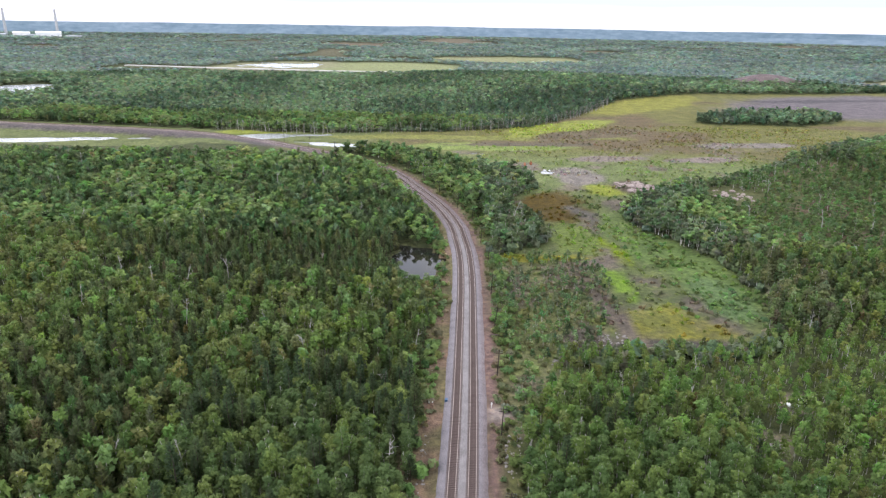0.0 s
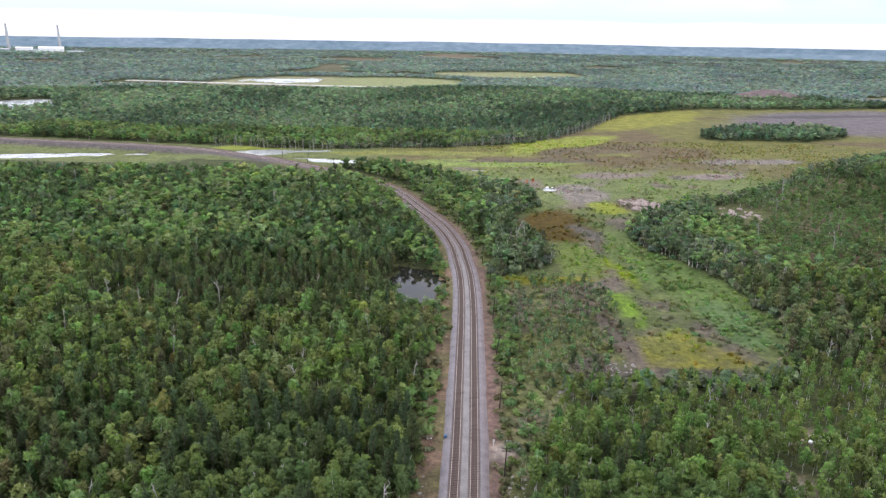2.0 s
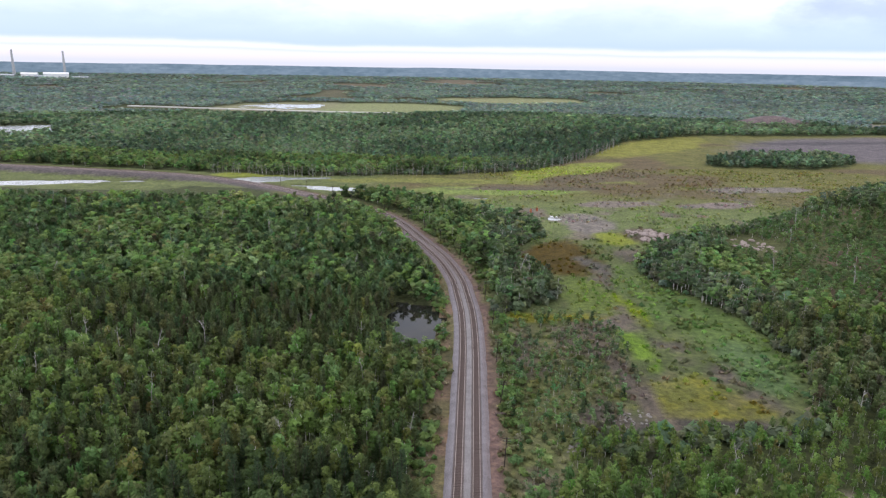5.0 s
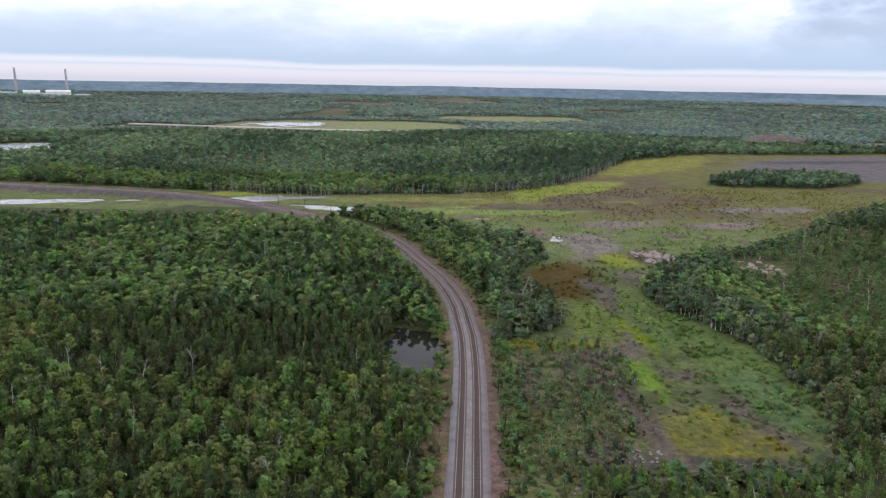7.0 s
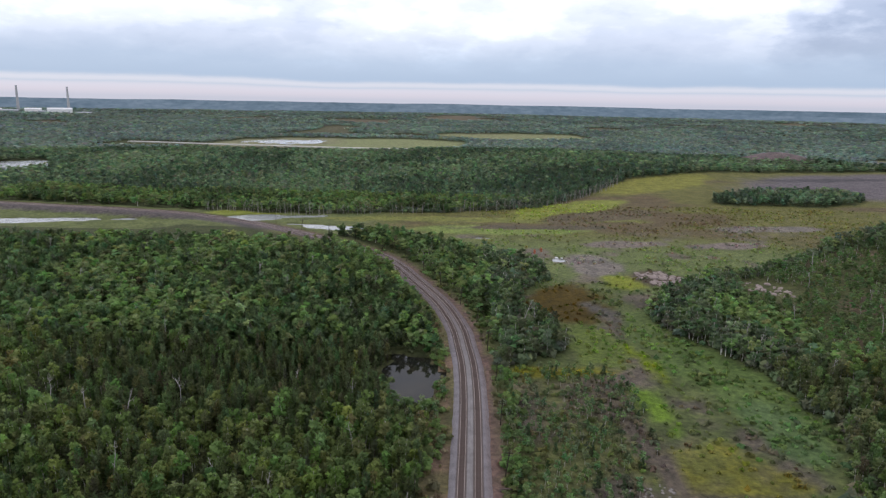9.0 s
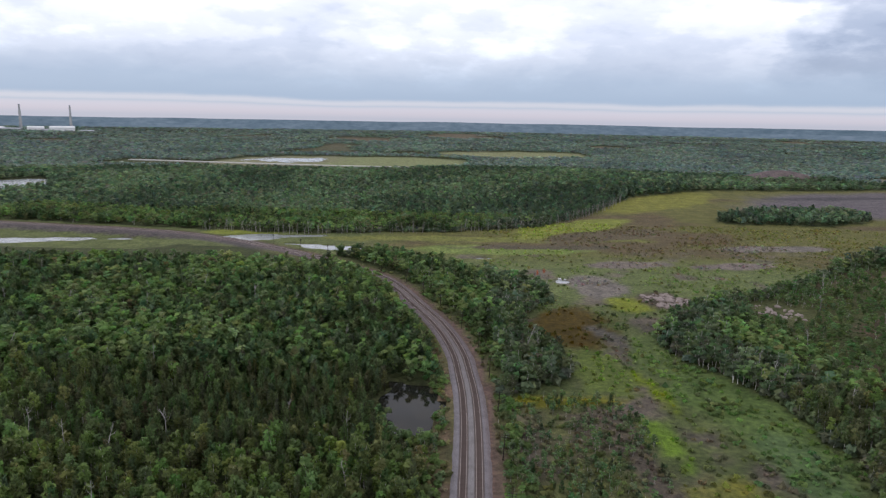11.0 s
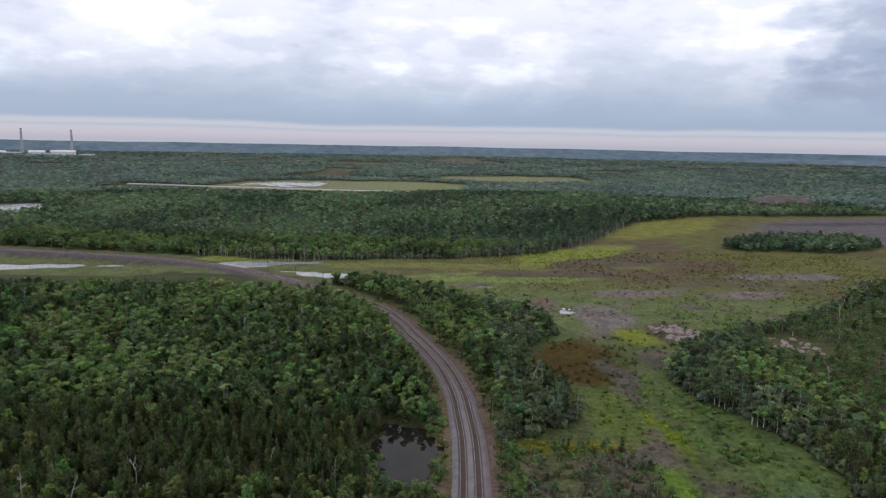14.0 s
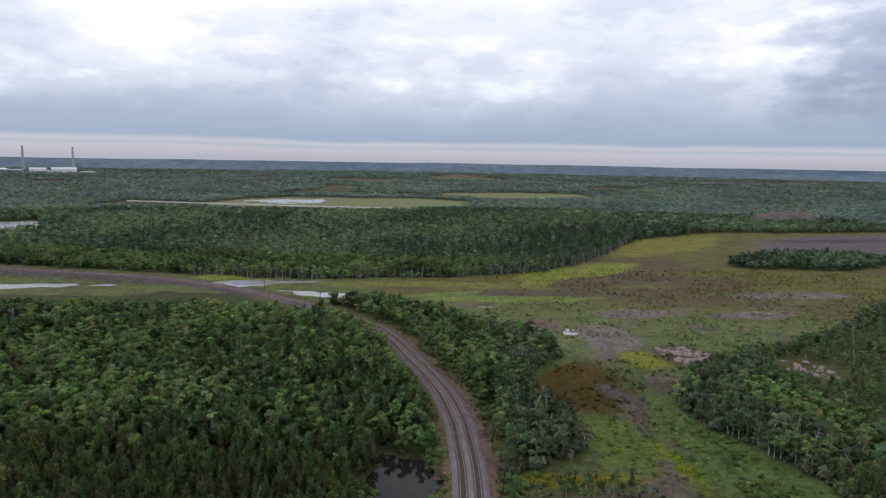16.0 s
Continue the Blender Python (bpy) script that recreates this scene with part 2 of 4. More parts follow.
GLASS = speckled("glazed_insulator", (0.18, 0.24, 0.23), (0.30, 0.38, 0.36), 8.0, 0.2)

w = Mat("still_water", 0.03, 0, 0.14)
wn = w.noise(0.8, 3, 0.5)
WATER = w.color(w.ramp(w.noise(0.15, 3), [(0.3, (0.010, 0.012, 0.012)), (0.7, (0.022, 0.020, 0.014))])).bump(wn, 0.05, 0.05).m

# pale grey base colour stands in for bright sky mirrored in the ripples
w = Mat("rippled_water_sky_tone", 0.16, 0, 0.5)
wn = w.noise(1.6, 4, 0.6)
RIPPLED_SKY_TONE = w.color(w.ramp(w.noise(0.1, 3), [(0.3, (0.22, 0.24, 0.25)), (0.7, (0.42, 0.44, 0.45))])).bump(wn, 0.35, 0.3).m

bl = Mat("ballast", 0.95, 0, 0.2)
st1, st2, st3 = bl.noise(9.0, 3, 0.7), bl.noise(0.35, 4), bl.noise(2.4, 4, 0.6)
c = bl.mix(1.0, bl.attr("cover"), bl.ramp(st1, [(0.3, 0.55), (0.5, 1.0), (0.7, 1.45)]), "MULTIPLY")
c = bl.mix(1.0, c, bl.ramp(bl.math("ADD", bl.math("MULTIPLY", st2, 0.6), bl.math("MULTIPLY", st3, 0.4)), [(0.36, (0.78, 0.76, 0.75)), (0.64, (1.18, 1.16, 1.15))]), "MULTIPLY")
BALLAST = bl.color(c).bump(st1, 0.8, 0.06).m

# distance haze painted on the backdrop: blue base colour that also glows faintly
ds = Mat("far_woods_painted_haze", 1.0, 0, 0.0)
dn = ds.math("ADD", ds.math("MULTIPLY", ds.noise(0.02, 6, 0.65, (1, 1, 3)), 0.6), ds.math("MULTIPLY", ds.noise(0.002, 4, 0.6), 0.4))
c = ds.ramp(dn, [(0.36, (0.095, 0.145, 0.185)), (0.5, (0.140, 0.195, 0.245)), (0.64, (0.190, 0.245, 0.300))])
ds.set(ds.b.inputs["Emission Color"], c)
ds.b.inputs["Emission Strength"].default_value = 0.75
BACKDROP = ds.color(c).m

# ---- the plan ----
LINE = [(-1, -260), (-0.8, 0), (-0.7, 60), (-0.6, 109), (-0.7, 140), (-1.2, 177), (-2.0, 222), (-3.4, 251), (-5.6, 271), (-9.0, 294), (-17.4, 325),
        (-32.4, 362), (-44.6, 391), (-60.6, 417), (-97, 453), (-135, 483), (-154.5, 497), (-175, 510), (-199, 521.5), (-225, 532), (-250, 538.5),
        (-290, 545.5), (-340, 551), (-420, 562), (-560, 580), (-760, 600)]


def spline(points, step):
    """Points at even steps along a smooth curve through the given ones."""
    p = np.array(points, float)
    p = np.vstack([2 * p[0] - p[1], p, 2 * p[-1] - p[-2]])
    out = []
    for i in range(1, len(p) - 2):
        for t in np.linspace(0, 1, 24, endpoint=False):
            a, b, c, d = p[i - 1:i + 3]
            out.append(0.5 * (2 * b + (c - a) * t + (2 * a - 5 * b + 4 * c - d) * t * t + (3 * b - a - 3 * c + d) * t ** 3))
    out = np.array(out)
    for _ in range(8):
        out[1:-1] = (out[:-2] + 2 * out[1:-1] + out[2:]) / 4
    run = np.r_[0, np.cumsum(np.hypot(*np.diff(out, axis=0).T))]
    s = np.arange(0, run[-1], step)
    return np.column_stack([np.interp(s, run, out[:, 0]), np.interp(s, run, out[:, 1])])


AXIS = spline(LINE, 2.0)
TANGENT = np.gradient(AXIS, axis=0)
TANGENT /= np.hypot(*TANGENT.T)[:, None]
SIDE = np.column_stack([TANGENT[:, 1], -TANGENT[:, 0]])  # to the right of the line


def beside(x, y):
    """Signed distance from the railway's axis, positive to its right."""
    best, off = np.full(np.shape(x), 1e9), np.zeros(np.shape(x))
    for (px, py), (sx, sy) in zip(AXIS[::2], SIDE[::2]):
        dx, dy = x - px, y - py
        d = dx * dx + dy * dy
        near = d < best
        best[near] = d[near]
        off[near] = np.where(dx * sx + dy * sy > 0, 1, -1)[near] * np.sqrt(d[near])
    return off


MARSH = [(14, 168), (48, 171), (80, 180), (90, 197), (98, 222), (96, 254), (85, 276), (77, 291), (71, 309), (72, 330), (84, 351), (110, 374), (140, 396), (185, 432),
         (235, 480), (300, 545), (430, 640), (720, 850), (820, 1070), (590, 1047), (281, 923), (160, 823), (83, 668), (40, 610), (-22, 576),
         (-130, 549), (-210, 552), (-300, 563), (-420, 574), (-420, 470), (-300, 470), (-200, 490), (-100, 472), (-62, 474), (-18, 442), (24, 402),
         (37, 378), (18, 350), (18, 316), (32, 291), (31, 272), (8, 257), (12, 178)]
SHRUB = [(9, 126), (13, 138), (20, 158), (24, 170), (38, 178), (48, 205), (48, 238), (38, 254), (6, 256)]
POND = (-21.5, 247, 9.0, 22.0, 12)
ISLAND = (290, 705, 88, 42, 22)


def scrubland(x, y):
    """1 where only low scrub grows behind the tall rim of the eastern wood."""
    return oval(x, y, 205, 350, 108, 78, 42, 0.25, 30, 68) * smooth(0, 12, x - 98 - 0.30 * np.abs(y - 312))


def land(x, y):
    """For places on the plan: ground height, ground colour, how wooded, how shrubby, and the kind of wood."""
    x, y = np.asarray(x, float), np.asarray(y, float)
    off = beside(x, y)
    r = np.hypot(x, y)
    wx, wy = x + 5 * fbm(x, y, 22, 4, 1), y + 6 * fbm(x, y, 22, 4, 2)
    marsh = inside(MARSH, wx, wy).astype(float)
    shrub = inside(SHRUB, wx, wy).astype(float)
    isle = oval(x, y, *ISLAND, 0.3, 40, 5)
    marsh *= 1 - (isle > 0.5)
    # heights
    z = 0.35 * fbm(x, y, 18, 3, 4) * smooth(12, 30, np.abs(off))
    z += 14 * np.exp(-(((x - 70) / 230) ** 2 + ((y - 1010) / 170) ** 2))
    z += 9 * np.exp(-(((x - 300) / 120) ** 2 + ((y - 430) / 90) ** 2)) * (1 - marsh)
    z += 18 * np.exp(-(((x - 455) / 62) ** 2 + ((y - 1135) / 45) ** 2))
    z += 60 * np.clip((np.minimum(r, 3300) - 1200) / 3700, 0, 1.2) ** 1.6
    wild = smooth(1150, 2600, r)
    level_ = oval(x, y, -250, 1440, 420, 260, 0, 0.1, 90, 3)
    wild = wild * (1 - level_)
    wild = wild * smooth(3500, 2900, r)
    works = np.exp(-(((x + 1620) / 260) ** 2 + ((y - 2480) / 200) ** 2))
    z += wild * (1 - works) * (13 * fbm(x, y, 420, 4, 6) + 9 * fbm(x, y, 1300, 2, 7))
    z *= 1 - level_ * smooth(1150, 1250, r)
    z -= 0.5 * marsh * smooth(0, 40, np.abs(off) - 6)
    # ground colours, from the forest floor up
    col = np.empty(x.shape + (3,))
    col[:] = (0.058, 0.070, 0.030)

    def lay(mask, colour):
        nonlocal col
        m = np.clip(mask, 0, 1)[..., None]
        col = col * (1 - m) + np.array(colour) * m

    lay(wild * smooth(0.10, 0.45, fbm(x, y, 260, 4, 8)), (0.125, 0.105, 0.075))
    lay(marsh, (0.125, 0.155, 0.062))
    lay(shrub, (0.150, 0.165, 0.070))
    lay(shrub * smooth(0.15, 0.5, fbm(x, y, 16, 4, 9)), (0.170, 0.145, 0.110))
    up_marsh = marsh * smooth(440, 520, y)
    lay(up_marsh, (0.130, 0.128, 0.045))
    lay(up_marsh * smooth(-0.05, 0.3, fbm(x * 0.5, y, 60, 4, 10)), (0.118, 0.092, 0.055))
    lay(marsh * smooth(0.12, 0.4, fbm(x, y, 20, 5, 11)) * (1 - smooth(470, 560, y)), (0.150, 0.130, 0.108))
    lay(marsh * smooth(-50, -100, x), (0.120, 0.142, 0.058))
    lay(marsh * oval(x, y, 78, 262, 14, 50, 14, 0.5, 14, 12), (0.130, 0.195, 0.062))
    lay(marsh * oval(x, y, 66, 300, 10, 26, -12, 0.5, 12, 13), (0.145, 0.200, 0.070))
    lay(marsh * oval(x, y, 84, 218, 9, 18, 8, 0.4, 9, 14), (0.125, 0.195, 0.080))
    lay(marsh * oval(x, y, 51, 236, 3.4, 24, 5, 0.95, 6, 15), (0.160, 0.265, 0.036))
    lay(marsh * oval(x, y, 57, 262, 3.5, 22, 12, 0.6, 6, 16), (0.190, 0.250, 0.025))
    lay(marsh * oval(x, y, 59, 193, 17, 19, 30, 0.8, 9, 17) * (0.55 + 0.45 * smooth(-0.2, 0.3, fbm(x, y, 5, 3, 65))), (0.205, 0.200, 0.040))
    lay(marsh * oval(x, y, 60, 180, 24, 4.5, 5, 0.5, 8, 18), (0.110, 0.098, 0.090))
    lay(oval(x, y, 44, 205, 4.5, 34, 8, 0.5, 10, 19) * smooth(8, 30, x), (0.150, 0.125, 0.105))
    lay(marsh * oval(x, y, 46, 262, 9, 18, 30, 0.5, 9, 20), (0.165, 0.140, 0.118))
    lay(marsh * oval(x, y, 42, 280, 10, 26, 6, 0.35, 9, 21), (0.150, 0.200, 0.055))
    lay(marsh * oval(x, y, 24, 253, 20, 4, 6, 0.5, 7, 22), (0.235, 0.225, 0.030))
    lay(marsh * oval(x, y, 38, 334, 18, 31, -6, 0.4, 10, 23), (0.092, 0.064, 0.013))
    lay(marsh * oval(x, y, 52, 322, 5, 16, 18, 0.6, 6, 24), (0.130, 0.120, 0.110))
    lay(marsh * oval(x, y, 72, 372, 13, 14, 20, 0.5, 9, 25), (0.200, 0.230, 0.035))
    lay(oval(x, y, 90, 382, 16, 17, 20, 0.5, 10, 26), (0.095, 0.078, 0.060))
    lay(marsh * oval(x, y, 62, 410, 15, 26, 16, 0.6, 14, 27), (0.185, 0.165, 0.155))
    lay(marsh * oval(x, y, 95, 470, 30, 10, 10, 0.6, 14, 28), (0.190, 0.160, 0.150))
    lay(marsh * oval(x, y, 160, 475, 30, 11, 18, 0.6, 14, 29), (0.185, 0.155, 0.150))
    lay(marsh * oval(x, y, 205, 540, 44, 12, 14, 0.6, 20, 30), (0.185, 0.165, 0.155))
    lay(marsh * oval(x, y, 10, 505, 60, 16, 6, 0.5, 20, 31), (0.170, 0.220, 0.065))
    lay(marsh * oval(x, y, 40, 520, 60, 8, 8, 0.6, 20, 32), (0.105, 0.090, 0.066))
    lay(marsh * oval(x, y, -10, 545, 120, 13, 7, 0.5, 20, 33), (0.165, 0.175, 0.052))
    lay(marsh * oval(x, y, 70, 610, 24, 76, -42, 0.5, 30, 34), (0.195, 0.220, 0.050))
    lay(marsh * oval(x, y, 190, 800, 36, 110, -38, 0.5, 40, 35), (0.190, 0.190, 0.045))
    lay(marsh * oval(x, y, 95, 575, 70, 22, 30, 0.5, 30, 36), (0.120, 0.098, 0.066))
    lay(marsh * oval(x, y, -180, 546, 30, 12, 10, 0.4, 14, 37), (0.200, 0.230, 0.045))
    # nearer marsh colours scaled down by up to 28 percent
    near_marsh = (marsh * smooth(5, 15, x) * smooth(390, 330, y))[..., None]
    col = col * (1 - 0.28 * near_marsh)
    lay(oval(x, y, 465, 850, 210, 115, 28, 0.3, 60, 38) * marsh, (0.128, 0.112, 0.128))
    lay(oval(x, y, 430, 900, 130, 14, 20, 0.6, 40, 39) * marsh, (0.075, 0.070, 0.080))
    # far fields, flats and bare rock
    field = oval(x, y, -200, 1400, 170, 210, -10, 0.15, 90, 40)
    field2 = oval(x, y, 70, 1740, 190, 150, 10, 0.2, 90, 41)
    pale = oval(x, y, 700, 1210, 110, 40, 30, 0.4, 40, 64)
    flats = oval(x, y, -400, 1400, 110, 190, -10, 0.3, 60, 42)
    bare = oval(x, y, 455, 1135, 70, 48, 10, 0.4, 40, 43)
    lay(field, (0.200, 0.222, 0.110)), lay(field2, (0.205, 0.215, 0.115)), lay(flats, (0.20, 0.20, 0.12)), lay(pale, (0.25, 0.24, 0.15)), lay(bare, (0.140, 0.110, 0.118))
    bare2 = oval(x, y, 137, 362, 14, 15, 20, 0.5, 8, 44)
    bare3 = oval(x, y, 79, 150, 5, 4, 0, 0.5, 5, 45)
    bare4 = oval(x, y, 66, 132, 3.5, 6, 0, 0.5, 5, 46)
    lay(np.maximum(bare2, np.maximum(bare3, bare4)), (0.26, 0.215, 0.18))
    scrub = scrubland(x, y)
    lay(scrub, (0.085, 0.095, 0.042))
    lay(scrub * smooth(0.1, 0.4, fbm(x, y, 26, 4, 67)), (0.140, 0.105, 0.075))
    # railway verges
    lay(smooth(13, 10, np.abs(off)), (0.100, 0.105, 0.045))
    verge = smooth(0.0, 0.25, fbm(x, y, 7, 4, 47))
    lay(smooth(-12.5, -10.5, off) * smooth(-4, -5, off) * (0.35 + 0.65 * verge) * smooth(330, 250, y), (0.185, 0.125, 0.095))
    lay(smooth(3.5, 4, off) * smooth(8.4 + 1.2 * fbm(x, y, 9, 3, 48), 7.2, off), (0.150, 0.100, 0.092))
    pad = oval(x, y, 8.0, 139.5, 3.4, 4.0, 0, 0.35, 3, 49)
    lay(pad, (0.26, 0.215, 0.205))
    # high bank of grey stone where the line crosses the far marsh
    bank = smooth(455, 490, y) * smooth(-200, -235, x)
    lay(smooth(470, 490, y) * smooth(-90, -130, x) * smooth(-14, -12, off) * smooth(7, 6, off), (0.100, 0.088, 0.092))
    z -= 3.0 * bank * smooth(-7, -16, off) * (off < 0)
    # hollows that hold water
    pond = oval(x, y, *POND, 0.40, 8, 50)
    pools = np.maximum.reduce([oval(x, y, -168, 528, 26, 14, 20, 0.35, 9, 51), oval(x, y, -140, 538, 26, 5, 12, 0.45, 9, 52), oval(x, y, -101, 497, 22, 9, 0, 0.4, 9, 53),
                               oval(x, y, -128, 506, 16, 3, 0, 0.5, 7, 66), oval(x, y, -345, 502, 90, 9, 14, 0.6, 16, 54), oval(x, y, 43, 419, 3.4, 4.6, 20, 1.1, 4, 55), oval(x, y, 0, 477, 3.5, 2.5, 0, 0.3, 3, 56)])
    river = oval(x, y, -575, 835, 42, 80, 25, 0.35, 22, 57)
    lakes = oval(x, y, -405, 1440, 66, 78, 20, 0.95, 34, 58)
    wet = np.maximum(np.maximum(pond, pools), np.maximum(river, lakes))
    lay(smooth(0.0, 0.6, wet), (0.070, 0.070, 0.036))
    z -= 1.9 * smooth(0.1, 0.5, wet)
    # woods
    open_ = np.maximum.reduce([field, field2, flats, pale, bare, bare2, bare3, bare4, smooth(0, 0.3, wet), pad * 1.0])
    left_edge = -11.0 + 4.0 * smooth(335, 395, y) + 1.6 * fbm(x, y, 14, 3, 60)
    right_edge = 12 + smooth(190, 178, y) * (3.5 * smooth(112, 140, y) + 5.5 * smooth(138, 166, y)) + 2.0 * fbm(x, y, 14, 3, 61)
    wood = ((off < left_edge) | (off > right_edge)).astype(float)
    wood *= (1 - marsh) * (1 - shrub) * (open_ < 0.35)
    gap = oval(x, y, -19, 236, 13, 29, 10, 0.3, 8, 62) * (off < 0)
    wood *= gap < 0.4
    far_edge = 436 + 14 * fbm(x, y, 60, 3, 63) + 0.06 * np.minimum(x + 200, 0)
    wood *= ~((x < -95) & (off < 0) & (y > np.minimum(far_edge, 470)) & (x > -1000))
    wood *= ~((wild > 0.1) & (fbm(x, y, 260, 4, 8) > 0.34))
    road = np.abs(y - (1240 - 0.03 * (x + 667))) < 75
    wood *= ~(road & (x > -680) & (x < -120))
    bushy = np.maximum(shrub, gap * (wood < 0.5)) * (wet < 0.1) * (np.abs(off) > 8.0)
    return dict(z=z, col=col, wood=wood, shrub=bushy, marsh=marsh, off=off, wet=wet, isle=isle)


# ---- the ground: one sheet out to the horizon ----
def spread(lo, hi, step, out_lo, out_hi, grow_lo, grow_hi):
    a = list(np.arange(lo, hi + step / 2, step))
    s = step
    while a[-1] < out_hi:
        s *= grow_hi
        a.append(a[-1] + s)
    s = step
    while a[0] > out_lo:
        s *= grow_lo
        a.insert(0, a[0] - s)
    return np.array(a)


gx = spread(-240, 240, 3.0, -4900, 4900, 1.045, 1.045)
gy = spread(84, 600, 3.0, -3500, 4900, 1.12, 1.03)
GX, GY = np.meshgrid(gx, gy)
L = land(GX, GY)
nx, ny = len(gx), len(gy)
ids = np.arange(nx * ny).reshape(ny, nx)
quads = np.column_stack([ids[:-1, :-1].ravel(), ids[:-1, 1:].ravel(), ids[1:, 1:].ravel(), ids[1:, :-1].ravel()])
ground = new("ground", make_mesh("ground", np.column_stack([GX.ravel(), GY.ravel(), L["z"].ravel()]), quads, [GROUND], None,
                                 {"cover": L["col"].reshape(-1, 3)}, False))
tagged(ground, "mossy forest floor and green and ochre marsh reaching the horizon", "ground", kind="structure")


def floor_at(x, y):
    """Height of the ground sheet at places on the plan."""
    x, y = np.atleast_1d(np.asarray(x, float)), np.atleast_1d(np.asarray(y, float))
    i, j = np.clip(np.searchsorted(gx, x) - 1, 0, nx - 2), np.clip(np.searchsorted(gy, y) - 1, 0, ny - 2)
    u, v = (x - gx[i]) / (gx[i + 1] - gx[i]), (y - gy[j]) / (gy[j + 1] - gy[j])
    Z = L["z"]
    return Z[j, i] * (1 - u) * (1 - v) + Z[j, i + 1] * u * (1 - v) + Z[j + 1, i] * (1 - u) * v + Z[j + 1, i + 1] * u * v


def water_sheet(name, x0, x1, y0, y1, z, label, mat=None):
    n = 8
    xs, ys = np.meshgrid(np.linspace(x0, x1, n), np.linspace(y0, y1, n))
    k = np.arange(n * n).reshape(n, n)
    q = np.column_stack([k[:-1, :-1].ravel(), k[:-1, 1:].ravel(), k[1:, 1:].ravel(), k[1:, :-1].ravel()])
    ob = new(name, make_mesh(name, np.column_stack([xs.ravel(), ys.ravel(), np.full(n * n, z)]), q, [mat or RIPPLED_SKY_TONE]))
    return tagged(ob, label, "water", kind="structure")


water_sheet("water_pond", -36, -8, 222, 274, -0.9, "small dark still pond beside the railway", WATER)
water_sheet("water_marsh", -205, -70, 470, 548, -1.0, "shallow bright pools among marsh grass")
water_sheet("water_inlet", -450, -255, 466, 535, -3.75, "narrow pale inlet behind the wood")
water_sheet("water_pool", 33, 52, 408, 430, -1.0, "small bright pool in the marsh")
water_sheet("water_puddle", -5, 5, 472, 482, -1.0, "tiny bright puddle in the marsh")
water_sheet("water_far", -500, -300, 1340, 1540, -0.9, "pale shallow water on far flats")
water_sheet("water_bog", -660, -490, 730, 930, -0.8, "pale open bog water among far woods")

# far ridges closing the view, blue with painted, faintly glowing haze
def ridge(name, radius, base, top, seed, label):
    a = np.linspace(-math.pi, math.pi, 721)
    x, y = radius * np.sin(a), radius * np.cos(a)
    h = top + 0.9 * (top - base) * fbm(x, y, 700, 6, seed)
    v = np.vstack([np.column_stack([x, y, np.full(721, -20.0)]), np.column_stack([x * 0.999, y * 0.999, h]),
                   np.column_stack([x * 1.02, y * 1.02, np.full(721, -20.0)])])
    i = np.arange(720)
    q = np.vstack([np.column_stack([i, i + 1, i + 722, i + 721]), np.column_stack([i + 721, i + 722, i + 1443, i + 1442])])
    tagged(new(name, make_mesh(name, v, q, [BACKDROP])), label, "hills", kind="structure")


ridge("backdrop_near", 3500, 40, 47, 70, "low wooded ridge far away in painted haze")
ridge("backdrop_far", 4700, 58, 66, 71, "blue ridge along the horizon in painted, glowing haze")

# ---- the railway bed, rails and sleepers ----
bed_rows = (AXIS[:, 1] > -120)
AX, SD = AXIS[bed_rows], SIDE[bed_rows]
profile = [(-6.0, -0.35), (-4.9, 0.02), (-4.55, 0.42), (-3.35, 0.46), (-2.75, 0.44), (-1.2, 0.44), (-0.7, 0.46), (0.7, 0.46), (1.2, 0.44), (2.75, 0.44), (3.35, 0.46), (4.55, 0.42), (4.95, 0.05), (6.2, -0.3)]
offs, hts = np.array([p[0] for p in profile]), np.array([p[1] for p in profile])
k = len(offs)
wob = fbm(AX[:, 0], AX[:, 1], 5, 3, 72)
P = AX[:, None, :] + SD[:, None, :] * (offs[None, :] + 0.25 * wob[:, None] * (np.abs(offs) > 4.4))[:, :, None]
Zb = np.broadcast_to(hts, P.shape[:2]) + 0.03 * fbm(P[..., 0], P[..., 1], 1.5, 2, 73)
tint = np.empty((len(AX), k, 3))
tint[:] = (0.186, 0.176, 0.188)
worn = np.isin(np.arange(k), [4, 5, 8, 9])
tint[:, worn] = (0.088, 0.064, 0.060)
tint[:, [6, 7]] = (0.205, 0.195, 0.195)
tint[:, [0, -1]] = (0.17, 0.125, 0.11)
tint[:, [11, 12]] = (0.185, 0.160, 0.162)
# the rusty bend: browner stone towards the far curve
brown = smooth(240, 340, AX[:, 1])[:, None, None]
tint = tint * (1 - 0.65 * brown) + np.array((0.120, 0.090, 0.090)) * 0.65 * brown
ids = np.arange(len(AX) * k).reshape(len(AX), k)
q = np.column_stack([ids[:-1, :-1].ravel(), ids[:-1, 1:].ravel(), ids[1:, 1:].ravel(), ids[1:, :-1].ravel()])
bed = new("trackbed", make_mesh("trackbed", np.column_stack([P.reshape(-1, 2), Zb.ravel()]), q, [BALLAST], None, {"cover": tint.reshape(-1, 3)}, False))
tagged(bed, "grey crushed stone railway ballast bed with rusty stains", "trackbed", kind="structure")


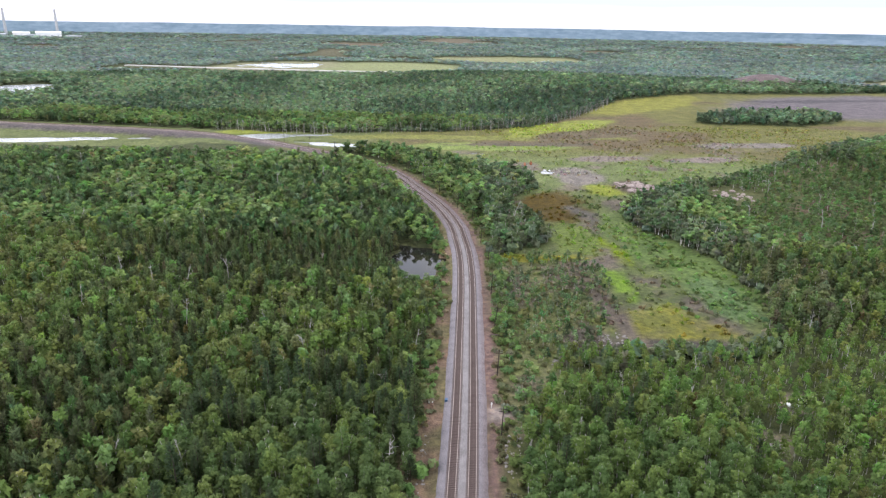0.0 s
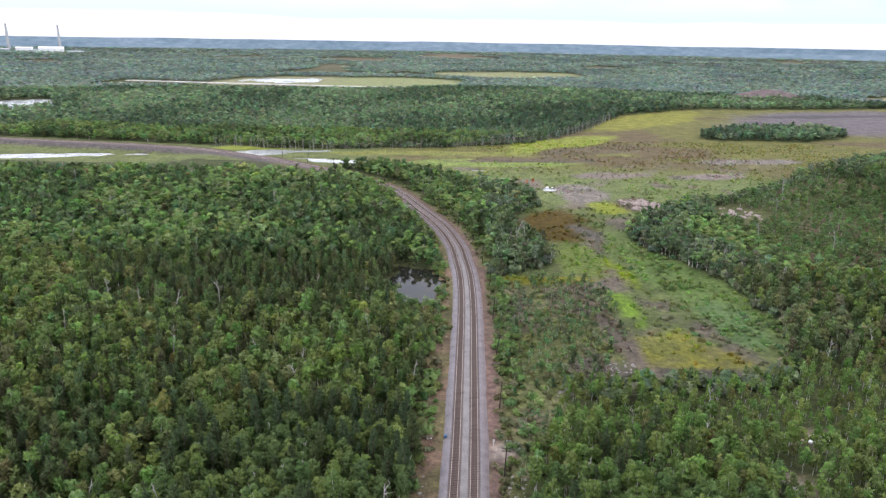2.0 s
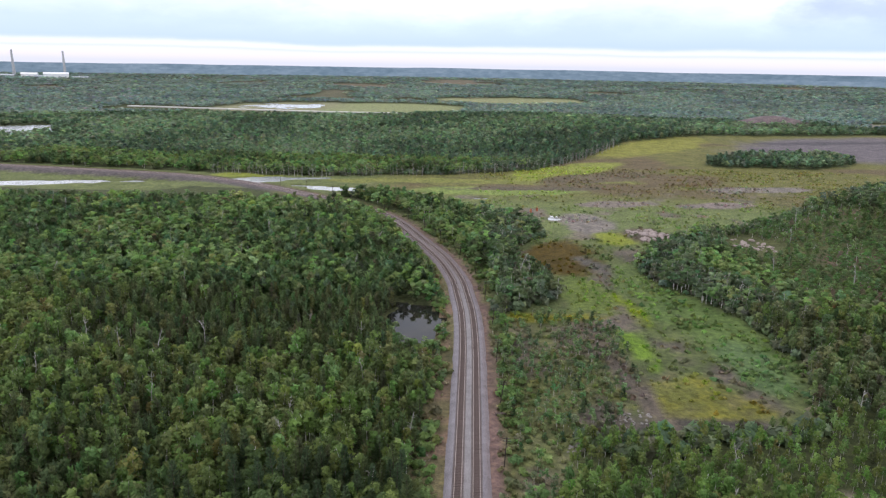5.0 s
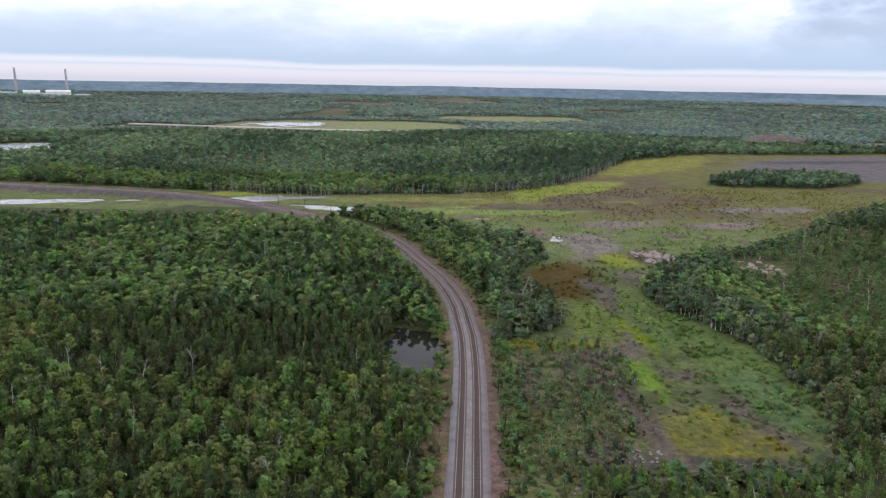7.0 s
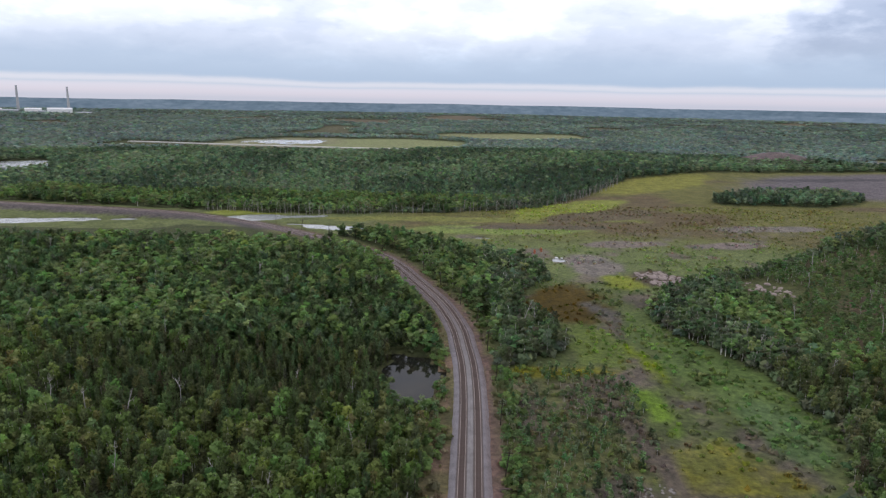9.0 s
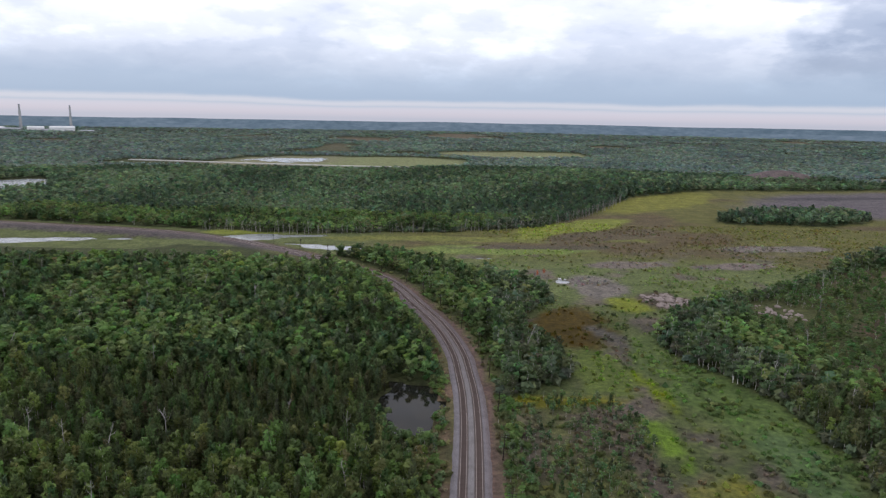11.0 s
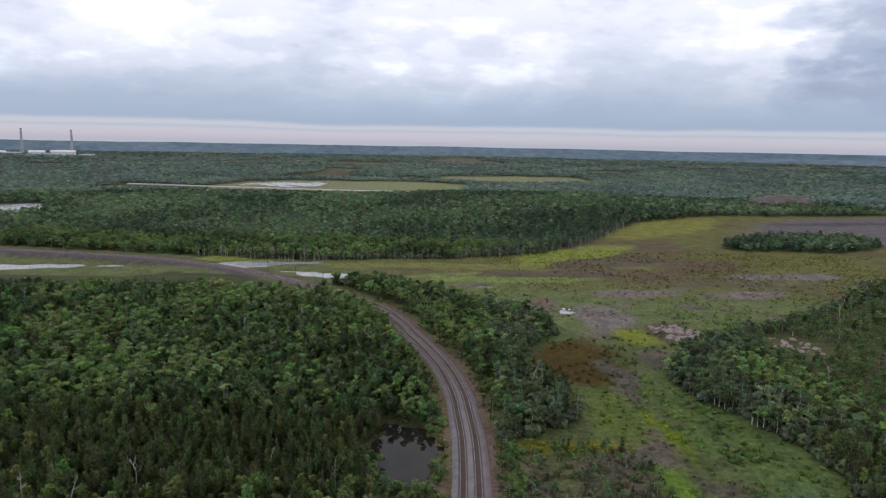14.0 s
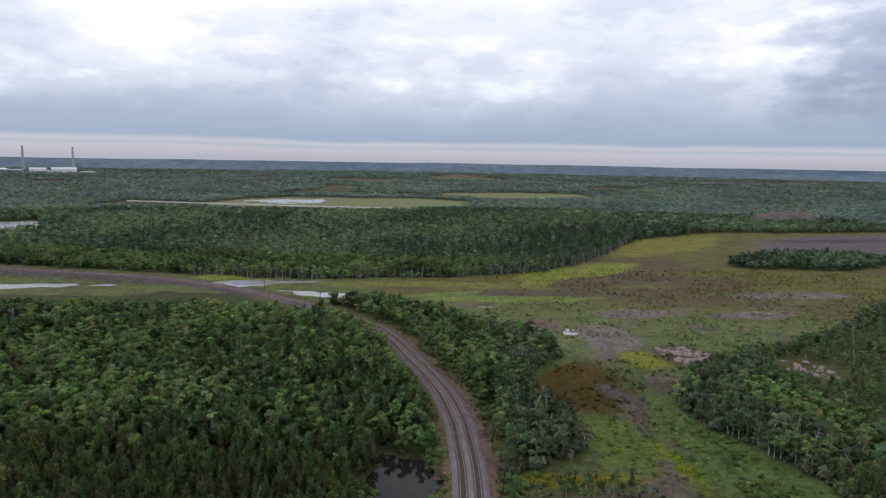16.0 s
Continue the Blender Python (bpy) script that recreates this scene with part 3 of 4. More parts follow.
def sweep(name, off, profile, z, mat, rows):
    """A bar of that cross-section along the railway, off metres to the right of its axis."""
    n = len(profile)
    pr = np.array(profile)
    a, s = AX[rows], SD[rows]
    xy = a[:, None, :] + s[:, None, :] * (off + pr[None, :, 0])[:, :, None]
    v = np.concatenate([xy, np.broadcast_to(z + pr[:, 1], (len(a), n))[:, :, None]], axis=2).reshape(-1, 3)
    i = np.arange(len(a) * n).reshape(len(a), n)
    j = np.roll(i, -1, axis=1)
    return make_mesh(name, v, np.column_stack([i[:-1].ravel(), j[:-1].ravel(), j[1:].ravel(), i[1:].ravel()]), [mat])


RAIL_SHAPE = [(-0.075, 0), (-0.02, 0.03), (-0.02, 0.12), (-0.038, 0.13), (-0.038, 0.17), (0.038, 0.17), (0.038, 0.13), (0.02, 0.12), (0.02, 0.03), (0.075, 0)]
SLEEPER_V = np.array([(sx * 1.3, sy * 0.12, sz) for sz in (-0.1, 0.06) for sx, sy in ((-1, -1), (1, -1), (1, 1), (-1, 1))])
SLEEPER_F = np.array([(0, 3, 2, 1), (4, 5, 6, 7), (0, 1, 5, 4), (1, 2, 6, 5), (2, 3, 7, 6), (3, 0, 4, 7)])
sleeper_me = make_mesh("sleeper", SLEEPER_V, SLEEPER_F, [SLEEPER])
all_rows = np.arange(len(AX))
track_run = np.r_[0, np.cumsum(np.hypot(*np.diff(AX, axis=0).T))]
for off in (-1.99, 1.99):
    track = tagged(new("railway_track"), "rusty steel rails on dark timber sleepers in ballast", "railway track", "two parallel tracks")
    for d in (-0.755, 0.755):
        part("rail", sweep("rail", off + d, RAIL_SHAPE, 0.48, RAIL, all_rows), track, "rust brown steel rail")
    joined_v, joined_f = [], []
    for s in np.arange(track_run[0] + 1, track_run[-1] - 1, 0.56):
        px, py = np.interp(s, track_run, AX[:, 0]), np.interp(s, track_run, AX[:, 1])
        sx, sy = np.interp(s, track_run, SD[:, 0]), np.interp(s, track_run, SD[:, 1])
        turn = math.atan2(sy, sx) + rng.normal(0, 0.012)
        cx, cy, cz = px + sx * off, py + sy * off, 0.43 + rng.normal(0, 0.008)
        if 100 < py < 240:
            ob = part("sleeper", sleeper_me, track)
            ob.matrix_basis = Matrix.Translation((cx, cy, cz)) @ Matrix.Rotation(turn, 4, "Z")
        else:
            c_, s_ = math.cos(turn), math.sin(turn)
            v = SLEEPER_V
            joined_f.append(SLEEPER_F + 8 * len(joined_v))
            joined_v.append(np.column_stack([cx + v[:, 0] * c_ - v[:, 1] * s_, cy + v[:, 0] * s_ + v[:, 1] * c_, cz + v[:, 2]]))
    rest = part("sleepers_beyond", make_mesh("sleepers_beyond", np.vstack(joined_v), np.vstack(joined_f), [SLEEPER]), track)
    tagged(rest, kind="stuff")

# ---- trees ----
ASPEN, PINE, BIRCH, GREYISH = (0.068, 0.099, 0.032), (0.060, 0.087, 0.038), (0.066, 0.103, 0.031), (0.066, 0.086, 0.040)


def tufts(centre, size, n, leaf, r):
    """Leaf clumps on and in a crown lobe: one pointed clump a triangle; places and soft normals, (n*3, 3) each."""
    u = r.normal(size=(n, 3))
    u[:, 2] = np.abs(u[:, 2]) * np.where(r.random(n) < 0.74, 1, -0.7)
    u /= np.linalg.norm(u, axis=1)[:, None]
    p = u * (0.72 + 0.36 * r.random(n))[:, None]
    p = np.array(centre) + p * np.array(size)
    nrm = u + 0.38 * r.normal(size=(n, 3)) + np.array((0, 0, 0.3))
    nrm /= np.linalg.norm(nrm, axis=1)[:, None]
    t = np.cross(nrm, r.normal(size=(n, 3)))
    t /= np.linalg.norm(t, axis=1)[:, None]
    b = np.cross(nrm, t)
    half = leaf * (0.65 + 0.7 * r.random(n))
    out = np.empty((n, 3, 3))
    for i in range(3):
        k = half * (0.7 + 0.8 * r.random(n))
        a = 2 * math.pi * i / 3 + 0.5 * r.random(n)
        out[:, i] = p + t * (np.cos(a) * k)[:, None] + b * (np.sin(a) * k)[:, None] - nrm * (0.15 * k)[:, None]
    soft_n = 0.72 * u + 0.40 * nrm
    soft_n /= np.linalg.norm(soft_n, axis=1)[:, None]
    return np.stack([out.reshape(-1, 3), np.repeat(soft_n, 3, axis=0)])


def stick(p, q, r0, r1, sides=5):
    """A tapered round bar from p to q: verts and quads."""
    p, q = np.array(p, float), np.array(q, float)
    d = q - p
    d /= np.linalg.norm(d)
    e = np.cross(d, (0.3, 1, 0.1))
    e /= np.linalg.norm(e)
    g_ = np.cross(d, e)
    a = np.arange(sides) * 2 * math.pi / sides
    ring = np.cos(a)[:, None] * e + np.sin(a)[:, None] * g_
    i = np.arange(sides)
    j = np.roll(i, -1)
    return np.vstack([p + ring * r0, q + ring * r1]), np.vstack([np.column_stack([i, j, j + sides]), np.column_stack([i, j + sides, i + sides])])


def join(pieces):
    v, f, n = [], [], 0
    for a, b in pieces:
        v.append(a), f.append(b + n)
        n += len(a)
    return np.vstack(v), np.vstack(f)


def trunk_parts(h, r, bare, lean=0.25, limbs=6, thick=0.11):
    """Trunk in three bends with limbs; returns pieces and limb ends."""
    pts = [np.array((0, 0, -0.3))]
    for k_ in range(1, 4):
        pts.append(np.array((r.normal(0, lean) * k_ / 3, r.normal(0, lean) * k_ / 3, h * k_ / 3)))
    rad = np.linspace(thick, thick * 0.25, 4)
    pieces = [stick(pts[i], pts[i + 1], rad[i], rad[i + 1]) for i in range(3)]
    ends = []
    for _ in range(limbs):
        t = r.uniform(bare, 0.92)
        k_ = min(int(t * 3), 2)
        base = pts[k_] + (pts[k_ + 1] - pts[k_]) * (t * 3 - k_)
        a, reach_ = r.uniform(0, 2 * math.pi), r.uniform(0.5, 1.15) * (1.2 - 0.55 * t)
        end = base + np.array((math.cos(a) * reach_, math.sin(a) * reach_, reach_ * r.uniform(0.35, 0.9)))
        pieces.append(stick(base, end, thick * 0.4, thick * 0.12, 4))
        ends.append(end)
    return pieces, ends


def leaf_mesh(name, v, colour):
    return make_mesh(name, v[0], np.arange(v.shape[1]).reshape(-1, 3), [FOLIAGE], None, {"tint": np.tile(colour, (v.shape[1], 1))}, True, v[1])


def whorls(h, w, bare, n, leaf, r):
    """A young conifer's crown: feathered shoots in rising whorls that narrow to a leader; places and soft normals."""
    storeys = max(5, int(h / 0.75))
    k_ = r.random(n) ** 1.25
    lv = np.floor(k_ * storeys) / storeys + r.normal(0, 0.010, n)
    a = np.floor(r.random(n) * 7) * 2 * math.pi / 7 + lv * 37 + r.normal(0, 0.22, n)
    out_ = np.sqrt(r.uniform(0.06, 1.0, n)) * w * (1 - lv.clip(0, 1)) ** 0.72 * (0.85 + 0.3 * r.random(n)) + 0.05
    radial = np.column_stack([np.cos(a), np.sin(a), np.zeros(n)])
    p = radial * out_[:, None]
    p[:, 2] = h * (bare + (1 - bare) * lv) + 0.30 * out_
    d = radial + np.column_stack([r.normal(0, 0.3, n), r.normal(0, 0.3, n), 0.55 + 0.9 * lv + r.normal(0, 0.2, n)])
    d /= np.linalg.norm(d, axis=1)[:, None]
    side = np.cross(d, r.normal(size=(n, 3)) * 0.45 + np.array((0, 0, 1)))
    side /= np.linalg.norm(side, axis=1)[:, None]
    size = leaf * (0.7 + 0.6 * r.random(n))
    tri = np.stack([p + d * (1.7 * size)[:, None], p - d * (0.5 * size)[:, None] + side * (0.62 * size)[:, None], p - d * (0.5 * size)[:, None] - side * (0.62 * size)[:, None]], axis=1)
    nrm = radial * 0.75 + np.array((0, 0, 0.65)) + 0.25 * r.normal(size=(n, 3))
    nrm /= np.linalg.norm(nrm, axis=1)[:, None]
    return np.stack([tri.reshape(-1, 3), np.repeat(nrm, 3, axis=0)])


def lobes(h, w, low, high, count, n, leaf, r):
    """A broad crown of uneven rounded lobes between two heights."""
    out = []
    mid_, half = (low + high) / 2 * h, (high - low) / 2 * h
    for k_ in range(count):
        lv = -0.75 + 1.6 * (k_ + r.random()) / count
        girth = math.sqrt(max(0.08, 1 - (lv * 0.92) ** 2)) * (1 - 0.32 * lv)
        a = k_ * 2.4 + r.normal(0, 0.4)
        reach_ = w * girth * r.uniform(0.35, 0.72)
        size = w * r.uniform(0.42, 0.66) * (0.62 + 0.38 * girth)
        out.append(tufts((math.cos(a) * reach_, math.sin(a) * reach_, mid_ + half * lv * 0.9), (size, size, size * r.uniform(0.75, 1.15)), max(3, n // count), leaf, r))
    return out


def tree_shape(style, r, detail):
    """Crown clumps and wood pieces of one tree of that style; detail scales the number of clumps."""
    fine_, limbs = detail ** -0.44, detail > 0.15
    few = detail < 0.2
    if style == "pine":
        h = r.uniform(6.4, 8.8)
        pieces, ends = trunk_parts(h * 0.95, r, 0.3, 0.10, 0, 0.11)
        v = [whorls(h, r.uniform(1.05, 1.4), r.uniform(0.10, 0.18), int(520 * detail), 0.22 * fine_, r)]
    elif style == "birch":
        h = r.uniform(7.4, 9.6)
        pieces, ends = trunk_parts(h * 0.95, r, 0.45, 0.40, 6 if limbs else 0, 0.10)
        v = lobes(h, r.uniform(1.1, 1.5), 0.36, 1.0, 4 if few else 10, int(460 * detail), 0.19 * fine_, r)
        v += [tufts(e, (0.6, 0.6, 0.6), int(14 * detail) + 1, 0.22 * fine_, r) for e in ends]
    elif style == "bush":
        pieces, ends = trunk_parts(1.2, r, 0.2, 0.2, 3, 0.04)
        v = [tufts((r.normal(0, 0.5), r.normal(0, 0.5), 0.55 + 0.25 * k_), (0.75, 0.75, 0.6), int(46 * detail), 0.30 * fine_, r) for k_ in range(3)]
    elif style == "tussock":
        pieces = [stick((0, 0, -0.1), (0, 0, 0.2), 0.03, 0.02, 3)] * 3
        v = [tufts((0, 0, 0.12), (0.55, 0.55, 0.35), int(32 * detail), 0.24 * fine_, r)]
    else:
        h = r.uniform(6.6, 8.6)
        pieces, ends = trunk_parts(h * 0.92, r, 0.35, 0.35, 6 if limbs else 0, 0.11)
        v = lobes(h, r.uniform(1.15, 1.55), 0.22, 1.0, 4 if few else 12, int(500 * detail), 0.20 * fine_, r)
        v += [tufts(e, (0.7, 0.7, 0.6), int(14 * detail) + 1, 0.23 * fine_, r) for e in ends]
    return np.concatenate(v, axis=1), pieces


LABELS = {"pine": ("pine_tree", "dark green narrow young pine in dense wood", DARK_BARK, PINE),
          "birch": ("birch_tree", "pale-stemmed birch with light green airy crown", PALE_BARK, BIRCH),
          "aspen": ("aspen_tree", "fresh green rounded aspen in dense wood", PALE_BARK, ASPEN)}


def tree_thing(style, seed):
    r = np.random.default_rng(seed)
    name, label, bark, colour = LABELS[style]
    v, pieces = tree_shape(style, r, 1.0)
    root = tagged(new(name), label, "tree", "trees of the wood by the railway")
    part("trunk", make_mesh("trunk", *join(pieces), [bark]), root)
    part("crown", leaf_mesh("crown", v, colour), root)
    return root


def species(x, y, r):
    """Which kind of tree grows there: 0 aspen, 1 pine, 2 birch, 3 greyish aspen of the marsh's rim."""
    mixn = fbm(x, y, 45, 3, 80) + r.normal(0, 0.28, len(x))
    rim_ = np.zeros(len(x), bool)
    for a in range(8):
        rim_ |= inside(MARSH, x + 24 * math.cos(a * math.pi / 4), y + 24 * math.sin(a * math.pi / 4))
    k_ = np.where(mixn > np.where(y < 260, -0.06, 0.12), 1, 0)
    right = x > 0
    k_ = np.where(right & (y < 190) & (mixn < 0.78), 2, k_)
    k_ = np.where(right & (y > 185) & rim_ & (mixn < 0.42), 3, k_)
    k_ = np.where(right & (y > 185) & ~rim_ & (mixn < 0.36), 0, k_)
    return np.where((r.random(len(x)) < 0.12) & (k_ != 1), 2, k_)


def scatter(x0, x1, y0, y1, step, r):
    xs, ys = np.meshgrid(np.arange(x0, x1, step), np.arange(y0, y1, step))
    xs, ys = xs.ravel() + r.uniform(-0.48, 0.48, xs.size) * step, ys.ravel() + r.uniform(-0.48, 0.48, ys.size) * step
    keep = np.abs(xs) < 0.70 * ys + 26
    return xs[keep], ys[keep]


def stature(x, y):
    """How tall trees grow there, against the usual: lower on the eastern side south of the marsh and in the scrub."""
    s = 1.0 + 0.14 * fbm(x, y, 34, 3, 81)
    east = smooth(8, 20, x)
    s = s * (1 - east * (0.42 * smooth(136, 160, y) * smooth(200, 182, y)))
    s = s * (1 - 0.28 * east * smooth(200, 182, y) * smooth(40, 75, x) * smooth(160, 120, y))
    return s * (1 - 0.38 * scrubland(x, y))


# near trees are things of their own, the rest of the wood one mesh
tr = np.random.default_rng(21)
X, Y = scatter(-420, 420, 66, 640, 2.4, tr)
thin = tr.random(len(X)) < np.clip(1.15 - Y / 560, 0.32, 1)
X, Y = X[thin], Y[thin]
W = land(X, Y)
ok = (W["wood"] > 0.5) | ((W["isle"] > 0.5))
X, Y, OFF = X[ok], Y[ok], W["off"][ok]
Z = floor_at(X, Y)
KIND = species(X, Y, tr)
TALL = stature(X, Y)
near = (Y > 90) & (Y < 150) & (np.abs(X) < 58)
STYLES = ("aspen", "pine", "birch", "aspen", "bush", "tussock")
protos = {s: [tree_thing(s, 100 * i + j) for j in range(6)] for i, s in enumerate(("aspen", "pine", "birch"))}
used = {id(p): False for ps in protos.values() for p in ps}
counts = {"aspen": 0, "pine": 0, "birch": 0}
single = np.zeros(len(X), bool)
for i in np.flatnonzero(near):
    s = STYLES[KIND[i]]
    if counts[s] >= 300:
        continue
    counts[s] += 1
    single[i] = True
    proto = protos[s][tr.integers(6)]
    size = tr.uniform(0.74, 1.2) * TALL[i]
    m = pose(X[i], Y[i], Z[i], tr.normal(0, 2), tr.normal(0, 2), tr.uniform(0, 360)) @ Matrix.Diagonal((size * tr.uniform(0.9, 1.15), size * tr.uniform(0.9, 1.15), size, 1))
    if used[id(proto)]:
        copy_thing(proto, m)
    else:
        proto.matrix_basis = m
        used[id(proto)] = True


def planted(name, x, y, z, kinds, detail, variants, label, r, colours, wood=True, wider=None, size_range=(0.75, 1.2), category="woods", tall=None):
    """Many plants as one mesh of leaf clumps and stems. colours: by kind, or one for each plant."""
    V, N, F, S, C, n = [], [], [], [], [], 0
    shapes = {}
    for kind in np.unique(kinds):
        for j in range(variants):
            v, pieces = tree_shape(STYLES[kind], np.random.default_rng(900 + 50 * int(kind) + j), detail)
            shapes[kind, j] = (v, join(pieces[:3]) if wood else None)
    pick = r.integers(variants, size=len(x))
    for kind, j in shapes:
        sel = np.flatnonzero((kinds == kind) & (pick == j))
        if not len(sel):
            continue
        v, stem = shapes[kind, j]
        parts = [(v[0], v[1], np.arange(v.shape[1]).reshape(-1, 3), 0)]
        if stem is not None and (wood is True or kind in wood):
            parts.append((stem[0], np.zeros_like(stem[0]), stem[1], 2 if STYLES[kind] == "pine" else 1))
        a = r.uniform(0, 2 * math.pi, len(sel))
        s = r.uniform(*size_range, len(sel)) * (1.0 if tall is None else tall[sel])
        wide = s * r.uniform(0.9, 1.2, len(sel)) * (1.0 if wider is None else wider[sel])
        base = np.array(colours[kind]) if isinstance(colours, dict) else colours[sel]
        tone = base * (1 + 0.19 * r.normal(size=(len(sel), 1))).clip(0.45, 1.8) * (1 + 0.10 * r.normal(size=(len(sel), 3)))
        ca, sa = np.cos(a)[:, None], np.sin(a)[:, None]
        for pv, pn, pf, slot in parts:
            px = (pv[None, :, 0] * ca - pv[None, :, 1] * sa) * wide[:, None] + x[sel, None]
            py = (pv[None, :, 0] * sa + pv[None, :, 1] * ca) * wide[:, None] + y[sel, None]
            pz = pv[None, :, 2] * s[:, None] + z[sel, None]
            V.append(np.stack([px, py, pz], axis=2).reshape(-1, 3))
            N.append(np.stack([pn[None, :, 0] * ca - pn[None, :, 1] * sa, pn[None, :, 0] * sa + pn[None, :, 1] * ca, np.broadcast_to(pn[:, 2], px.shape)], axis=2).reshape(-1, 3))
            F.append((pf[None] + (np.arange(len(sel)) * len(pv))[:, None, None]).reshape(-1, 3) + n)
            S.append(np.full(len(sel) * len(pf), slot))
            C.append(np.repeat(tone, len(pv), axis=0))
            n += len(sel) * len(pv)
    ob = new(name, make_mesh(name, np.vstack(V), np.vstack(F), [FOLIAGE, PALE_BARK, DARK_BARK], np.concatenate(S), {"tint": np.vstack(C)}, True, np.vstack(N)))
    return tagged(ob, label, category, kind="stuff")


TONES = {0: ASPEN, 1: PINE, 2: BIRCH, 3: GREYISH}
rest_ = ~single
front = rest_ & (Y < 260)
planted("woods", X[front], Y[front], Z[front], KIND[front], 0.21, 6, "dense mixed wood of aspen, birch and pine beside the railway", tr, TONES, True, None, (0.72, 1.2), tall=TALL[front])
behind = rest_ & (Y >= 260)
SCR = scrubland(X[behind], Y[behind])[:, None]
# lifted well above TONES: brightness of hazy distance painted into the leaf tints
BC = np.array([(0.130, 0.180, 0.054), (0.104, 0.146, 0.056), (0.134, 0.178, 0.064), (0.090, 0.116, 0.054)])[KIND[behind]] * (1 + 0.22 * fbm(X[behind], Y[behind], 40, 3, 84))[:, None]
BC = BC * (1 - SCR) + SCR * np.array((0.090, 0.128, 0.042))
planted("woods_beyond", X[behind], Y[behind], Z[behind], KIND[behind], 0.11, 6, "dense mixed green wood round the marsh", tr, BC,
        (2, 3), 1.45 + 0.35 * smooth(260, 500, Y[behind]), (0.72, 1.16), tall=TALL[behind])

xs_, ys_ = np.meshgrid(np.arange(-110, 110, 3.2), np.arange(-90, 95, 3.2))
xs_, ys_ = xs_.ravel() + tr.uniform(-1.4, 1.4, xs_.size), ys_.ravel() + tr.uniform(-1.4, 1.4, xs_.size)
keep = (land(xs_, ys_)["wood"] > 0.5) & ~((ys_ > 66) & (np.abs(xs_) < 0.70 * ys_ + 26))
xs_, ys_ = xs_[keep], ys_[keep]
planted("woods_near_start", xs_, ys_, floor_at(xs_, ys_), species(xs_, ys_, tr), 0.06, 4, "dense mixed wood on both sides of the railway", tr, TONES, False, np.full(len(xs_), 1.3))

# far woods: wider spaced with distance
fr = np.random.default_rng(33)
LR, TH = np.meshgrid(np.arange(math.log(610), math.log(3400), 0.0086), np.arange(-0.74, 0.74, 0.0055))
LR, TH = LR.ravel() + fr.uniform(-0.0039, 0.0039, LR.size), TH.ravel() + fr.uniform(-0.0025, 0.0025, TH.size)
FX, FY = np.exp(LR) * np.sin(TH), np.exp(LR) * np.cos(TH)
FW = land(FX, FY)
ok = (FW["wood"] > 0.5) & (FY > 520) & ~((FY < 640) & (np.abs(FX) < 0.70 * FY + 26) & (np.abs(FX) < 420))
FX, FY = FX[ok], FY[ok]
FZ = floor_at(FX, FY)
FK = np.where(fbm(FX, FY, 120, 3, 82) + fr.normal(0, 0.3, len(FX)) > 0.12, 1, 0)
FR = np.hypot(FX, FY)
grow = np.clip(FR * 0.0068 / 2.9, 1.2, 8)
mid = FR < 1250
stand = 1 + 0.28 * fbm(FX, FY, 150, 3, 83)
# extra blue in these leaf tints paints in some of the distance haze
CA, CP = np.array((0.126, 0.168, 0.082)), np.array((0.092, 0.132, 0.070))
FC = np.where(FK[:, None] == 1, CP, CA) * stand[:, None]
planted("hill_woods", FX[mid], FY[mid], FZ[mid], FK[mid], 0.048, 6, "green aspen and pine woods behind the marsh", fr, FC[mid], False, grow[mid])
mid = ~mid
# paler, greyer tints than hill_woods: distance haze painted into the leaf colour
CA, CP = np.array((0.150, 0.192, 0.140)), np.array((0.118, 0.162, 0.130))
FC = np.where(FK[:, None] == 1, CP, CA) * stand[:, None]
planted("far_woods", FX[mid], FY[mid], FZ[mid], FK[mid] * 0, 0.035, 6, "far rolling woods, grey-green with haze painted into the leaf tint", fr, FC[mid], False, grow[mid], (0.8, 1.1))

# ---- undergrowth ----
ur = np.random.default_rng(55)
UX, UY = scatter(-30, 60, 100, 330, 2.1, ur)
U = land(UX, UY)
dens = 0.95 * (U["shrub"] > 0.5) * (0.45 + 0.9 * fbm(UX, UY, 15, 3, 90).clip(-0.4, 0.6))
sel = ur.random(len(UX)) < dens
planted("saplings", UX[sel], UY[sel], floor_at(UX[sel], UY[sel]), np.where(ur.random(sel.sum()) < 0.8, 2, 1), 0.16, 4, "young birch and alder saplings on open ground", ur,
        {1: (0.07, 0.11, 0.045), 2: (0.104, 0.146, 0.056)}, True, np.full(sel.sum(), 1.35), (0.24, 0.50), "saplings")
# bushes on the verges, round the pond and in the marsh
BX, BY = scatter(-60, 260, 80, 480, 1.6, ur)
B = land(BX, BY)
off = B["off"]
verge = (((off > -11.5) & (off < -6.3)) | ((off > 7.2) & (off < 12.5))) * (0.30 + 0.75 * fbm(BX, BY, 9, 3, 91))
verge *= (B["marsh"] < 0.5) | (np.abs(off) < 12)
wetl = (B["marsh"] > 0.5) * smooth(0.10, 0.55, fbm(BX, BY, 17, 4, 92)) * 0.5 * smooth(420, 300, BY) * (np.abs(off) > 9)
rim = (B["shrub"] > 0.5) * 0.32 + (B["shrub"] > 0.5) * (B["off"] < 0) * 0.3
sel = (ur.random(len(BX)) < np.maximum.reduce([verge, wetl, rim])) & (B["wet"] < 0.12)
